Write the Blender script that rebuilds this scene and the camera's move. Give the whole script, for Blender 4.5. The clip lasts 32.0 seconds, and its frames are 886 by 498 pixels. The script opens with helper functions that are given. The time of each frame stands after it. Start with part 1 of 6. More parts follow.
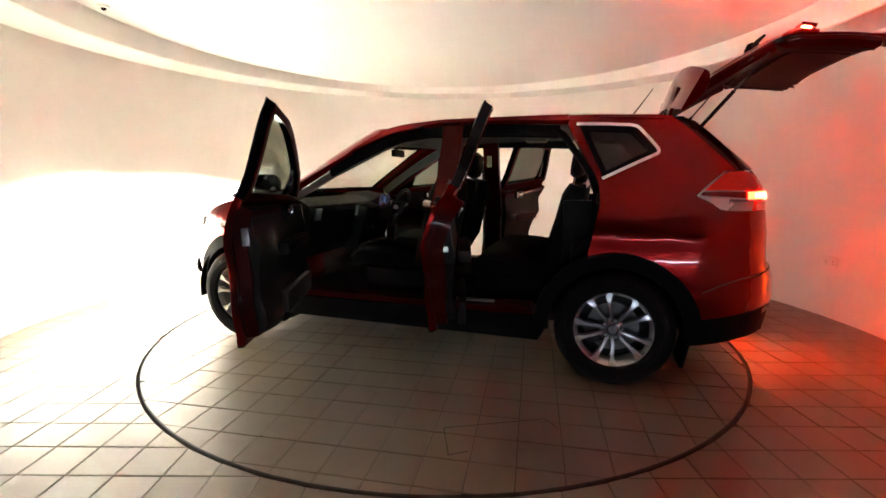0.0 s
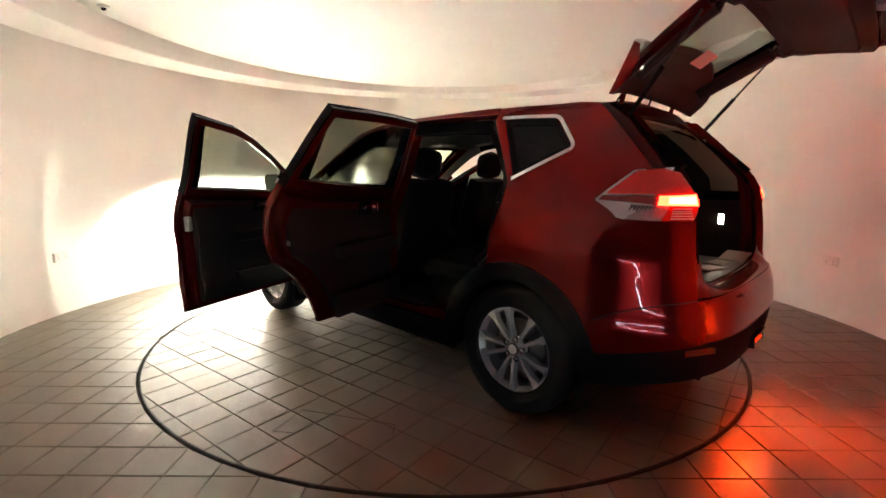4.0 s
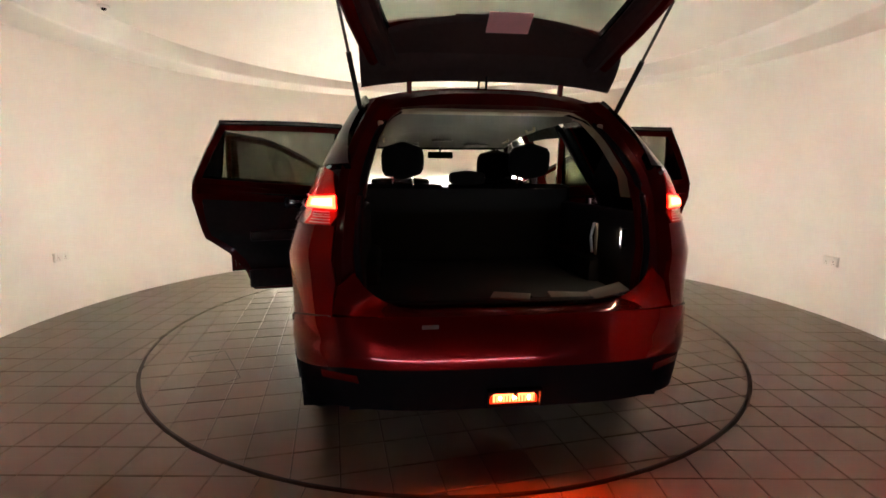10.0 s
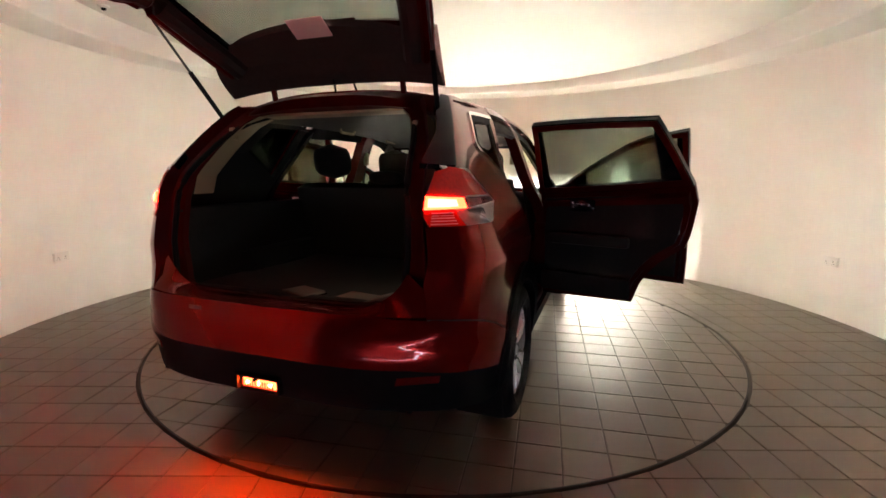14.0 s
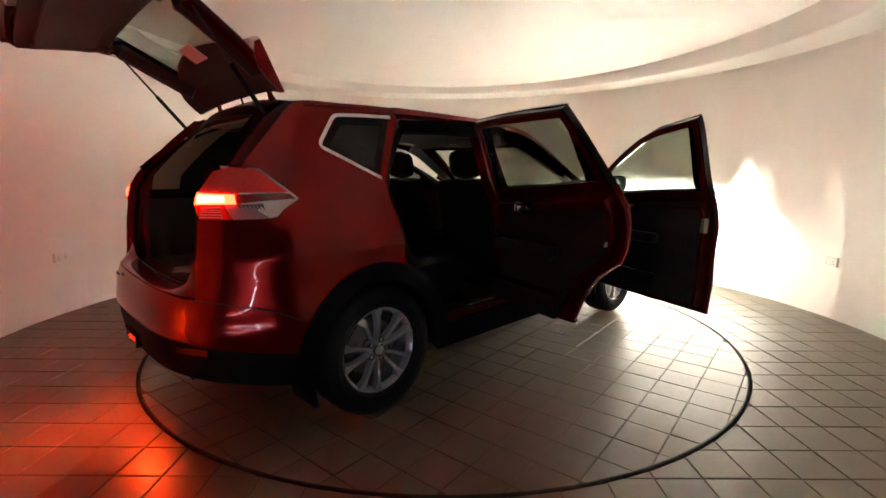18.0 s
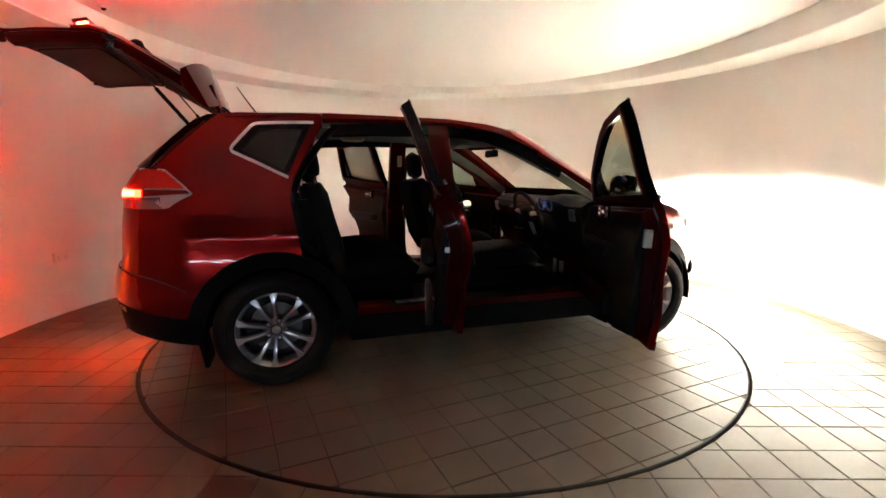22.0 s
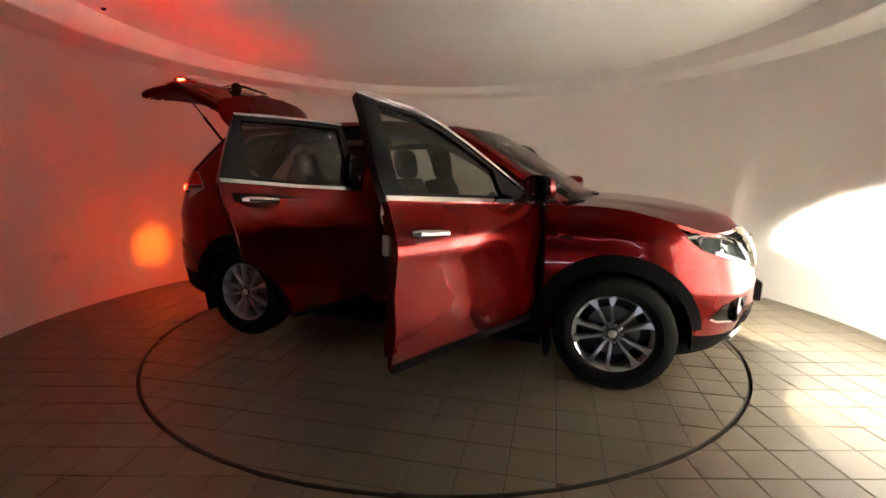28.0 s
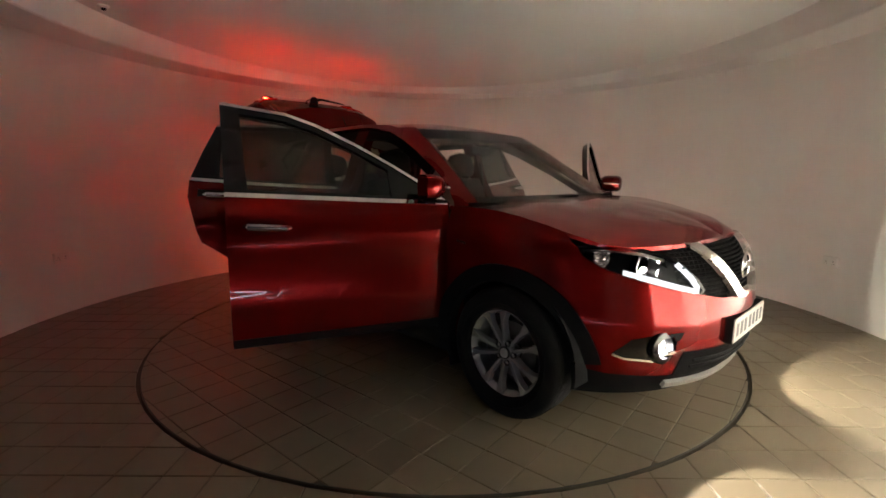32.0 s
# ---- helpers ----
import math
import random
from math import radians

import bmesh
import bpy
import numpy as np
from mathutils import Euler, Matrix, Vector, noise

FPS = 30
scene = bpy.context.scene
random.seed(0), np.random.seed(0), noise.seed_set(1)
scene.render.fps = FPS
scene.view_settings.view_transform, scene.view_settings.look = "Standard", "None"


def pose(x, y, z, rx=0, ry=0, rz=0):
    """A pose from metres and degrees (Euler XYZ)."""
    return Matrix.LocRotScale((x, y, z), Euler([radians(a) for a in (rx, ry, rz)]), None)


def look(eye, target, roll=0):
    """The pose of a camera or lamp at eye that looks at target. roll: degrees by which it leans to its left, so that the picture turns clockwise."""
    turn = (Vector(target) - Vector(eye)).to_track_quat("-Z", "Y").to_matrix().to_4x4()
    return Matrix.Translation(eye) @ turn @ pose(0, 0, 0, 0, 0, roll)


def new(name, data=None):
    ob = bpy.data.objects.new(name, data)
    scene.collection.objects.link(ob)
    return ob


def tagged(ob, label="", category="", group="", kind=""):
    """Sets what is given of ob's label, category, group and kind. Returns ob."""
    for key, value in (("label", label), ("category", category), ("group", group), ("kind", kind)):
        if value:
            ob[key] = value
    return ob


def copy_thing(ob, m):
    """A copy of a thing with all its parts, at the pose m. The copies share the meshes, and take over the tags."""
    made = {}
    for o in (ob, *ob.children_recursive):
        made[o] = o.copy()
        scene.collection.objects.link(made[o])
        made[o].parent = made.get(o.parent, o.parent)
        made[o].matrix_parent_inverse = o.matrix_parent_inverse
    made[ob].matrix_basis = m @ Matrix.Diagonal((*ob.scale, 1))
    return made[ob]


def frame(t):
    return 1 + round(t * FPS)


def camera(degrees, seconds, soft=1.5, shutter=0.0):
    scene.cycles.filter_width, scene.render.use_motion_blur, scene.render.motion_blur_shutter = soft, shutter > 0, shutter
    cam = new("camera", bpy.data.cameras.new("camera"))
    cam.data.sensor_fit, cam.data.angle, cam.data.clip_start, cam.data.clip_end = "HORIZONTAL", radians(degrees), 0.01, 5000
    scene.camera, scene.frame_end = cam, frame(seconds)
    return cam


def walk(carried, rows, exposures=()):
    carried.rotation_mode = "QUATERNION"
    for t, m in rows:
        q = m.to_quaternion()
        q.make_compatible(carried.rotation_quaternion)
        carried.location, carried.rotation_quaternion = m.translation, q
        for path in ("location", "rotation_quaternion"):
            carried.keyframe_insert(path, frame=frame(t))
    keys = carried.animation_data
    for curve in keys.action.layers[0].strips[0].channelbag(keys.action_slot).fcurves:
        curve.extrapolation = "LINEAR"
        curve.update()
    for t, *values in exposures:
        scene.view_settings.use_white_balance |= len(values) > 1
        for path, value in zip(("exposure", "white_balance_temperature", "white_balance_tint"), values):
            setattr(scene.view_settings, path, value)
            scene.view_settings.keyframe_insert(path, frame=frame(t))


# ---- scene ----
# The camera stands still in the booth's hatch and looks at a turntable.
cam = camera(87.66, 32.0, 1.6)
STAND = look((0, -3.869, 1.247), (-0.0097, 0.0, 0.6354), 0.2)
GAIN = 5.0
walk(cam, [(0.0, STAND), (32.0, STAND)], [(t, GAIN + e) for t, e in ((0.0, -0.03), (2.0, -0.05), (4.0, -0.3), (7.0, -0.55), (9.0, -0.52), (11.2, -0.2), (12.5, -0.32), (14.0, -0.42), (17.0, -0.62), (19.0, -0.5), (23.0, -0.38), (25.5, -0.72), (28.0, -1.34), (30.0, -1.46), (32.0, -1.65))])

world = bpy.data.worlds.new("dark_world")
world.use_nodes = True
world.node_tree.nodes["Background"].inputs[0].default_value = (0, 0, 0, 1)
world.node_tree.nodes["Background"].inputs[1].default_value = 0.0
scene.world = world

# strengths of the car's own lamps, the only light in the booth
BEAM, DAYLAMP, FOGLAMP = 1.0e7, 5.0, 1.0e6
TAIL, REARFOG, STOPLAMP, BOOTLAMP = 170.0, 24000.0, 750.0, 130.0


# ---- materials ----
def mat(name, color, rough=0.5, metal=0.0, noise_scale=0.0, vary=0.0, bump=0.0, coat=0.0, island=False, rand=0.0, spec=0.5, fine=0.0):
    m = bpy.data.materials.new(name)
    m.use_nodes = True
    nt = m.node_tree
    b = nt.nodes["Principled BSDF"]
    b.inputs["Base Color"].default_value = (*color, 1)
    b.inputs["Roughness"].default_value = rough
    b.inputs["Metallic"].default_value = metal
    b.inputs["Specular IOR Level"].default_value = spec
    b.inputs["Coat Weight"].default_value = coat
    b.inputs["Coat Roughness"].default_value = 0.015
    b.inputs["Coat IOR"].default_value = 1.5
    if noise_scale:
        tc = nt.nodes.new("ShaderNodeTexCoord")
        n1 = nt.nodes.new("ShaderNodeTexNoise")
        n1.inputs["Scale"].default_value = noise_scale
        n1.inputs["Detail"].default_value = 6
        if rand and not island:
            shift = nt.nodes.new("ShaderNodeVectorMath")
            shift.operation = "MULTIPLY_ADD"
            shift.inputs[1].default_value = (37.0, 23.0, 11.0)
            every = nt.nodes.new("ShaderNodeObjectInfo")
            nt.links.new(every.outputs["Random"], shift.inputs[0])
            nt.links.new(tc.outputs["Object"], shift.inputs[2])
            nt.links.new(shift.outputs[0], n1.inputs["Vector"])
        else:
            nt.links.new(tc.outputs["Object"], n1.inputs["Vector"])
        n2 = nt.nodes.new("ShaderNodeTexNoise")
        n2.inputs["Scale"].default_value = noise_scale * 14
        n2.inputs["Detail"].default_value = 3
        nt.links.new(tc.outputs["Object"], n2.inputs["Vector"])
        mix = nt.nodes.new("ShaderNodeMath")
        mix.operation = "MULTIPLY_ADD"
        mix.inputs[1].default_value = 0.35
        nt.links.new(n2.outputs["Fac"], mix.inputs[0])
        nt.links.new(n1.outputs["Fac"], mix.inputs[2])
        src = mix.outputs[0]
        if rand:
            oi = nt.nodes.new("ShaderNodeObjectInfo")
            geo = nt.nodes.new("ShaderNodeNewGeometry")
            ad = nt.nodes.new("ShaderNodeMath")
            ad.operation = "MULTIPLY_ADD"
            ad.inputs[1].default_value = rand
            nt.links.new((geo.outputs["Random Per Island"] if island else oi.outputs["Random"]), ad.inputs[0])
            nt.links.new(src, ad.inputs[2])
            src = ad.outputs[0]
        ramp = nt.nodes.new("ShaderNodeMapRange")
        ramp.inputs["From Min"].default_value = 0.35
        ramp.inputs["From Max"].default_value = 1.05 + rand
        ramp.inputs["To Min"].default_value = 1 - vary
        ramp.inputs["To Max"].default_value = 1 + vary
        nt.links.new(src, ramp.inputs["Value"])
        vm = nt.nodes.new("ShaderNodeVectorMath")
        vm.operation = "SCALE"
        vm.inputs[0].default_value = color
        nt.links.new(ramp.outputs[0], vm.inputs["Scale"])
        nt.links.new(vm.outputs[0], b.inputs["Base Color"])
        rr = nt.nodes.new("ShaderNodeMapRange")
        rr.inputs["From Min"].default_value = 0.4
        rr.inputs["From Max"].default_value = 1.0
        rr.inputs["To Min"].default_value = max(0.02, rough * 0.85)
        rr.inputs["To Max"].default_value = min(1, rough * 1.15)
        nt.links.new(mix.outputs[0], rr.inputs["Value"])
        nt.links.new(rr.outputs[0], b.inputs["Roughness"])
        if bump:
            bp = nt.nodes.new("ShaderNodeBump")
            bp.inputs["Strength"].default_value = bump
            bp.inputs["Distance"].default_value = 0.004
            nt.links.new(n2.outputs["Fac"], bp.inputs["Height"])
            nt.links.new(bp.outputs[0], b.inputs["Normal"])
    return m


def glow(name, color, strength):
    m = bpy.data.materials.new(name)
    m.use_nodes = True
    nt = m.node_tree
    nt.nodes.remove(nt.nodes["Principled BSDF"])
    e = nt.nodes.new("ShaderNodeEmission")
    e.inputs[0].default_value = (*color, 1)
    e.inputs[1].default_value = strength * 2 ** -GAIN
    nt.links.new(e.outputs[0], nt.nodes["Material Output"].inputs[0])
    return m


def glass(name, tint, gloss=1.0):
    m = bpy.data.materials.new(name)
    m.use_nodes = True
    nt = m.node_tree
    nt.nodes.remove(nt.nodes["Principled BSDF"])
    tr = nt.nodes.new("ShaderNodeBsdfTransparent")
    tr.inputs[0].default_value = (*tint, 1)
    gl = nt.nodes.new("ShaderNodeBsdfGlossy")
    gl.inputs["Roughness"].default_value = 0.01
    gl.inputs["Color"].default_value = (gloss, gloss, gloss, 1)
    lw = nt.nodes.new("ShaderNodeLayerWeight")
    lw.inputs[0].default_value = 0.5
    pw = nt.nodes.new("ShaderNodeMath")
    pw.operation = "POWER"
    pw.inputs[1].default_value = 5.0
    nt.links.new(lw.outputs["Facing"], pw.inputs[0])
    fr = nt.nodes.new("ShaderNodeMath")
    fr.operation = "MULTIPLY_ADD"
    fr.inputs[1].default_value = 0.5
    fr.inputs[2].default_value = 0.035
    nt.links.new(pw.outputs[0], fr.inputs[0])
    mx = nt.nodes.new("ShaderNodeMixShader")
    nt.links.new(fr.outputs[0], mx.inputs[0])
    nt.links.new(tr.outputs[0], mx.inputs[1])
    nt.links.new(gl.outputs[0], mx.inputs[2])
    nt.links.new(mx.outputs[0], nt.nodes["Material Output"].inputs[0])
    return m


M_WALL = mat("wall_paint", (0.80, 0.775, 0.735), 0.55, noise_scale=1.2, vary=0.03, bump=0.05)
# unseen niche surfaces, dark so that little light bounces back
M_DARKWALL = mat("dark_niche", (0.025, 0.024, 0.023), 0.7, noise_scale=1.5, vary=0.15, bump=0.1)
M_CEIL = mat("ceiling_paint", (0.80, 0.78, 0.745), 0.6, noise_scale=1.0, vary=0.03, bump=0.05)
M_TILE = mat("floor_tile", (0.150, 0.120, 0.079), 0.40, spec=0.65, noise_scale=9.0, vary=0.16, bump=0.16, rand=0.25)
M_TILE_IN = mat("floor_tile_rest", (0.150, 0.120, 0.079), 0.40, spec=0.65, noise_scale=9.0, vary=0.16, bump=0.16, rand=0.25, island=True)
M_GROUT = mat("grout", (0.060, 0.050, 0.037), 0.9, noise_scale=6, vary=0.25, bump=0.2)
M_GAP = mat("rubber_gap", (0.02, 0.019, 0.018), 0.7, noise_scale=9, vary=0.3)
M_SCUFF = mat("scuff", (0.030, 0.026, 0.020), 0.7, noise_scale=20, vary=0.3)
M_RED = mat("red_paint", (0.185, 0.0050, 0.0044), 0.165, metal=0.62, noise_scale=60, vary=0.04, coat=0.42, spec=0.05)
# body red for jambs and edges, darkened to hold the shade there
M_RED_SHADED = mat("red_paint_shaded", (0.050, 0.0014, 0.0014), 0.4, noise_scale=30, vary=0.08, coat=0.3, spec=0.04)
M_BLACK = mat("black_plastic", (0.008, 0.008, 0.0085), 0.55, noise_scale=25, vary=0.2, bump=0.15, spec=0.025)
M_GLOSSB = mat("gloss_black", (0.004, 0.004, 0.005), 0.10, noise_scale=12, vary=0.1, spec=0.3)
M_TRIM = mat("dark_trim", (0.018, 0.0165, 0.0155), 0.5, noise_scale=40, vary=0.2, bump=0.2, spec=0.08)
# dark trim with the red glow of the lamps mixed into its colour
M_GATETRIM = mat("gate_lining_redlit", (0.040, 0.026, 0.022), 0.55, noise_scale=40, vary=0.2, bump=0.2, spec=0.1)
M_CLOTH = mat("seat_cloth", (0.010, 0.0095, 0.0092), 0.9, noise_scale=60, vary=0.3, bump=0.3, spec=0.1)
M_HEADL = mat("headliner", (0.10, 0.09, 0.074), 0.9, noise_scale=30, vary=0.06, bump=0.1)
M_PALE = mat("pale_trim", (0.28, 0.22, 0.135), 0.6, noise_scale=30, vary=0.06, bump=0.1)
M_CARPET = mat("carpet", (0.016, 0.0142, 0.012), 0.95, noise_scale=50, vary=0.35, bump=0.4)
M_CHROME = mat("chrome", (0.82, 0.82, 0.82), 0.08, metal=1.0, noise_scale=20, vary=0.03)
M_SATIN = mat("satin_chrome", (0.55, 0.53, 0.50), 0.28, metal=0.9, noise_scale=20, vary=0.05)
M_ALLOY = mat("alloy", (0.68, 0.69, 0.71), 0.20, metal=0.7, noise_scale=30, vary=0.03)
M_SOOT = mat("matt_black_shield", (0.0, 0.0, 0.0), 1.0, spec=0.0)
# dark metal; in the wheels its colour also holds the shade behind the spokes
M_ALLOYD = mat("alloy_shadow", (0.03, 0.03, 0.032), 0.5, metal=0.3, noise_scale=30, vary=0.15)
M_STEEL = mat("steel", (0.40, 0.40, 0.40), 0.35, metal=1.0, noise_scale=40, vary=0.12)
M_DISC = mat("brake_iron", (0.13, 0.125, 0.12), 0.45, metal=0.8, noise_scale=40, vary=0.2)
M_TYRE = mat("tyre_rubber", (0.013, 0.013, 0.013), 0.7, noise_scale=30, vary=0.25, bump=0.3, spec=0.12)
M_SILVER = mat("silver_paint", (0.45, 0.45, 0.45), 0.35, metal=0.7, noise_scale=40, vary=0.05)
M_WHITE = mat("white_plastic", (0.75, 0.74, 0.70), 0.45, noise_scale=20, vary=0.04)
M_PLATE = mat("plate_film", (0.42, 0.41, 0.38), 0.5, noise_scale=30, vary=0.06)
M_PLATEBAR = mat("plate_print", (0.10, 0.10, 0.10), 0.6, noise_scale=30, vary=0.1)
M_PAPER = mat("paper", (0.72, 0.70, 0.66), 0.8, noise_scale=30, vary=0.06)
M_CARD = mat("dull_card", (0.16, 0.14, 0.11), 0.75, noise_scale=30, vary=0.15)
M_PINK = mat("pink_label", (0.62, 0.36, 0.34), 0.7, noise_scale=30, vary=0.05)
M_REDLIT = mat("lit_red_lens", (0.32, 0.010, 0.008), 0.08, noise_scale=90, vary=0.25, bump=0.2, coat=0.8, spec=0.2)
M_REDLIT.node_tree.nodes["Principled BSDF"].inputs["Emission Color"].default_value = (1.0, 0.03, 0.015, 1)
M_REDLIT.node_tree.nodes["Principled BSDF"].inputs["Emission Strength"].default_value = 0.11 * 2 ** -GAIN
M_REDLENS = mat("red_lens", (0.12, 0.004, 0.004), 0.08, noise_scale=90, vary=0.2, bump=0.2, coat=1.0)
M_CLEARLENS = mat("frosted_lens", (0.60, 0.56, 0.54), 0.12, noise_scale=120, vary=0.15, bump=0.3, coat=1.0)
M_SMOKE = mat("smoked_lens", (0.26, 0.22, 0.21), 0.10, noise_scale=120, vary=0.2, bump=0.2, coat=1.0)
M_REFL = mat("lamp_reflector", (0.75, 0.75, 0.76), 0.16, metal=1.0, noise_scale=14, vary=0.1)
M_PANE = glass("clear_glass", (0.92, 0.94, 0.92))
M_PANE_T = glass("privacy_glass", (0.20, 0.21, 0.20))
M_DOORPANE = glass("door_glass", (0.60, 0.64, 0.60))
M_LENS = glass("lamp_cover", (0.98, 0.98, 0.98), 0.12)
M_MIRROR = mat("mirror", (0.30, 0.50, 0.49), 0.02, metal=1.0)
M_BEAM = glow("lit_projector", (1.0, 0.94, 0.82), BEAM)
# weaker light of an added disc, for the halo round the low beam
M_STRAY = glow("beam_halo_glow", (1.0, 0.94, 0.82), BEAM * 0.12)
M_DAY = glow("lit_day_strip", (0.92, 0.96, 1.0), DAYLAMP)
M_FOG = glow("lit_fog_lamp", (1.0, 0.92, 0.76), FOGLAMP)
M_FOGLENS = glow("lit_fog_glass", (1.0, 0.95, 0.86), 7.0)
M_TAILCORE = glow("lit_tail_core", (1.0, 0.07, 0.03), 60.0)
# strong light of the added emitter behind the wall's orange spot
M_RFOGSPOT = glow("fog_spot_glow", (1.0, 0.12, 0.006), 1.7e6)
M_TAIL = glow("lit_tail_bar", (1.0, 0.006, 0.002), TAIL)
M_RFOG = glow("lit_rear_fog", (1.0, 0.055, 0.005), REARFOG)
M_RFOGBAR = glow("lit_fog_bar", (1.0, 0.10, 0.03), 16.0)
M_RFOGLENS = glow("lit_fog_lens", (1.0, 0.030, 0.005), 2.2)
M_DAYGAP = glow("daylight", (0.72, 0.82, 1.0), 110.0)
M_STOP = glow("lit_stop_lamp", (1.0, 0.02, 0.006), STOPLAMP)
M_BOOT = glow("lit_boot_lamp", (1.0, 0.88, 0.66), BOOTLAMP)
M_DASHB = glow("lit_display_blue", (0.25, 0.45, 1.0), 0.18)
M_DASHW = glow("lit_display_white", (0.8, 0.9, 1.0), 1.0)
M_AMBER = glow("lit_amber_point", (1.0, 0.45, 0.1), 4.0)


# ---- mesh helpers ----
def part(name, bm, material, parent=None, label="", smooth=True, sharp=35):
    me = bpy.data.meshes.new(name)
    bmesh.ops.recalc_face_normals(bm, faces=bm.faces[:])
    lim = radians(sharp)
    for e in bm.edges:
        e.smooth = e.calc_face_angle(0.0) < lim if len(e.link_faces) == 2 else True
    for f in bm.faces:
        f.smooth = smooth
    bm.to_mesh(me)
    bm.free()
    me.materials.append(material)
    ob = new(name, me)
    if parent:
        ob.parent = parent
    if label:
        ob["label"] = label
    return ob


def empty(name):
    return new(name)


def move(bm, m):
    bmesh.ops.transform(bm, matrix=m, verts=bm.verts[:])
    return bm


def box(x0, x1, y0, y1, z0, z1, bev=0.0, seg=2):
    bm = bmesh.new()
    bmesh.ops.create_cube(bm, size=1)
    for v in bm.verts:
        v.co = Vector(((x0 + x1) / 2 + v.co.x * (x1 - x0), (y0 + y1) / 2 + v.co.y * (y1 - y0), (z0 + z1) / 2 + v.co.z * (z1 - z0)))
    if bev:
        bmesh.ops.bevel(bm, geom=bm.edges[:], offset=bev, segments=seg, profile=0.6, affect="EDGES")
    return bm


def join(*bms):
    out = bms[0]
    for b in bms[1:]:
        me = bpy.data.meshes.new("tmp")
        b.to_mesh(me)
        b.free()
        out.from_mesh(me)
        bpy.data.meshes.remove(me)
    return out


def grid(rows, closed_u=False, closed_v=False):
    """A skin over rows of points."""
    bm = bmesh.new()
    vs = [[bm.verts.new(p) for p in r] for r in rows]
    n, k = len(vs), len(vs[0])
    for i in range(n if closed_v else n - 1):
        for j in range(k if closed_u else k - 1):
            q = [vs[i][j], vs[i][(j + 1) % k], vs[(i + 1) % n][(j + 1) % k], vs[(i + 1) % n][j]]
            try:
                bm.faces.new(q)
            except ValueError:
                pass
    return bm


def lathe(profile, n=48, axis="y"):
    """Turn (radius, height) pairs round an axis."""
    rows = []
    for r, h in profile:
        row = []
        for i in range(n):
            a = 2 * math.pi * i / n
            c, s = r * math.cos(a), r * math.sin(a)
            row.append({"y": (c, h, s), "z": (c, s, h), "x": (h, c, s)}[axis])
        rows.append(row)
    bm = grid(rows, closed_u=True)
    bmesh.ops.remove_doubles(bm, verts=bm.verts[:], dist=1e-5)
    return bm


def tube(points, r, n=8, caps=True):
    """A round bar along a line of points."""
    pts = [Vector(p) for p in points]
    rows = []
    for i, p in enumerate(pts):
        d = (pts[min(i + 1, len(pts) - 1)] - pts[max(i - 1, 0)]).normalized()
        a = d.cross(Vector((0, 0, 1)) if abs(d.z) < 0.9 else Vector((1, 0, 0))).normalized()
        b = d.cross(a)
        rr = r[i] if isinstance(r, (list, tuple)) else r
        rows.append([p + rr * (math.cos(2 * math.pi * k / n) * a + math.sin(2 * math.pi * k / n) * b) for k in range(n)])
    bm = grid(rows, closed_u=True)
    if caps:
        bm.verts.ensure_lookup_table()
        bm.faces.new([bm.verts[k] for k in range(n)])
        bm.faces.new([bm.verts[(len(pts) - 1) * n + k] for k in range(n)][::-1])
    return bm


def bowl(center, radius, depth, way, n=24):
    """A cup open along way."""
    prof = [(radius * math.sin(a), -depth * math.cos(a)) for a in [i * math.pi / 2 / 8 for i in range(1, 9)]]
    bm = lathe([(0.001, -depth)] + prof, n, "z")
    return move(bm, Matrix.Translation(center) @ Vector(way).to_track_quat("Z", "Y").to_matrix().to_4x4())


def disc(center, radius, way, n=24):
    bm = bmesh.new()
    bmesh.ops.create_circle(bm, cap_ends=True, segments=n, radius=radius)
    return move(bm, Matrix.Translation(center) @ Vector(way).to_track_quat("Z", "Y").to_matrix().to_4x4())


def lerp(v, table):
    """Straight-line reading of a table of pairs."""
    if v <= table[0][0]:
        return table[0][1]
    for (a, p), (b, q) in zip(table, table[1:]):
        if v <= b:
            return p + (q - p) * (v - a) / (b - a)
    return table[-1][1]


def smooth_table(table, steps=60, passes=6):
    """A rounded version of a table, for fair curves."""
    a, b = table[0][0], table[-1][0]
    xs = [a + (b - a) * i / steps for i in range(steps + 1)]
    ys = [lerp(x, table) for x in xs]
    for _ in range(passes):
        ys = [ys[0]] + [(ys[i - 1] + 2 * ys[i] + ys[i + 1]) / 4 for i in range(1, steps)] + [ys[-1]]
    return list(zip(xs, ys))


# ---- the booth ----
ROOM_R, SOFFIT_R, SOFFIT_Z, RING_R = 3.46, 3.02, 2.41, 2.228
HATCH = radians(27)


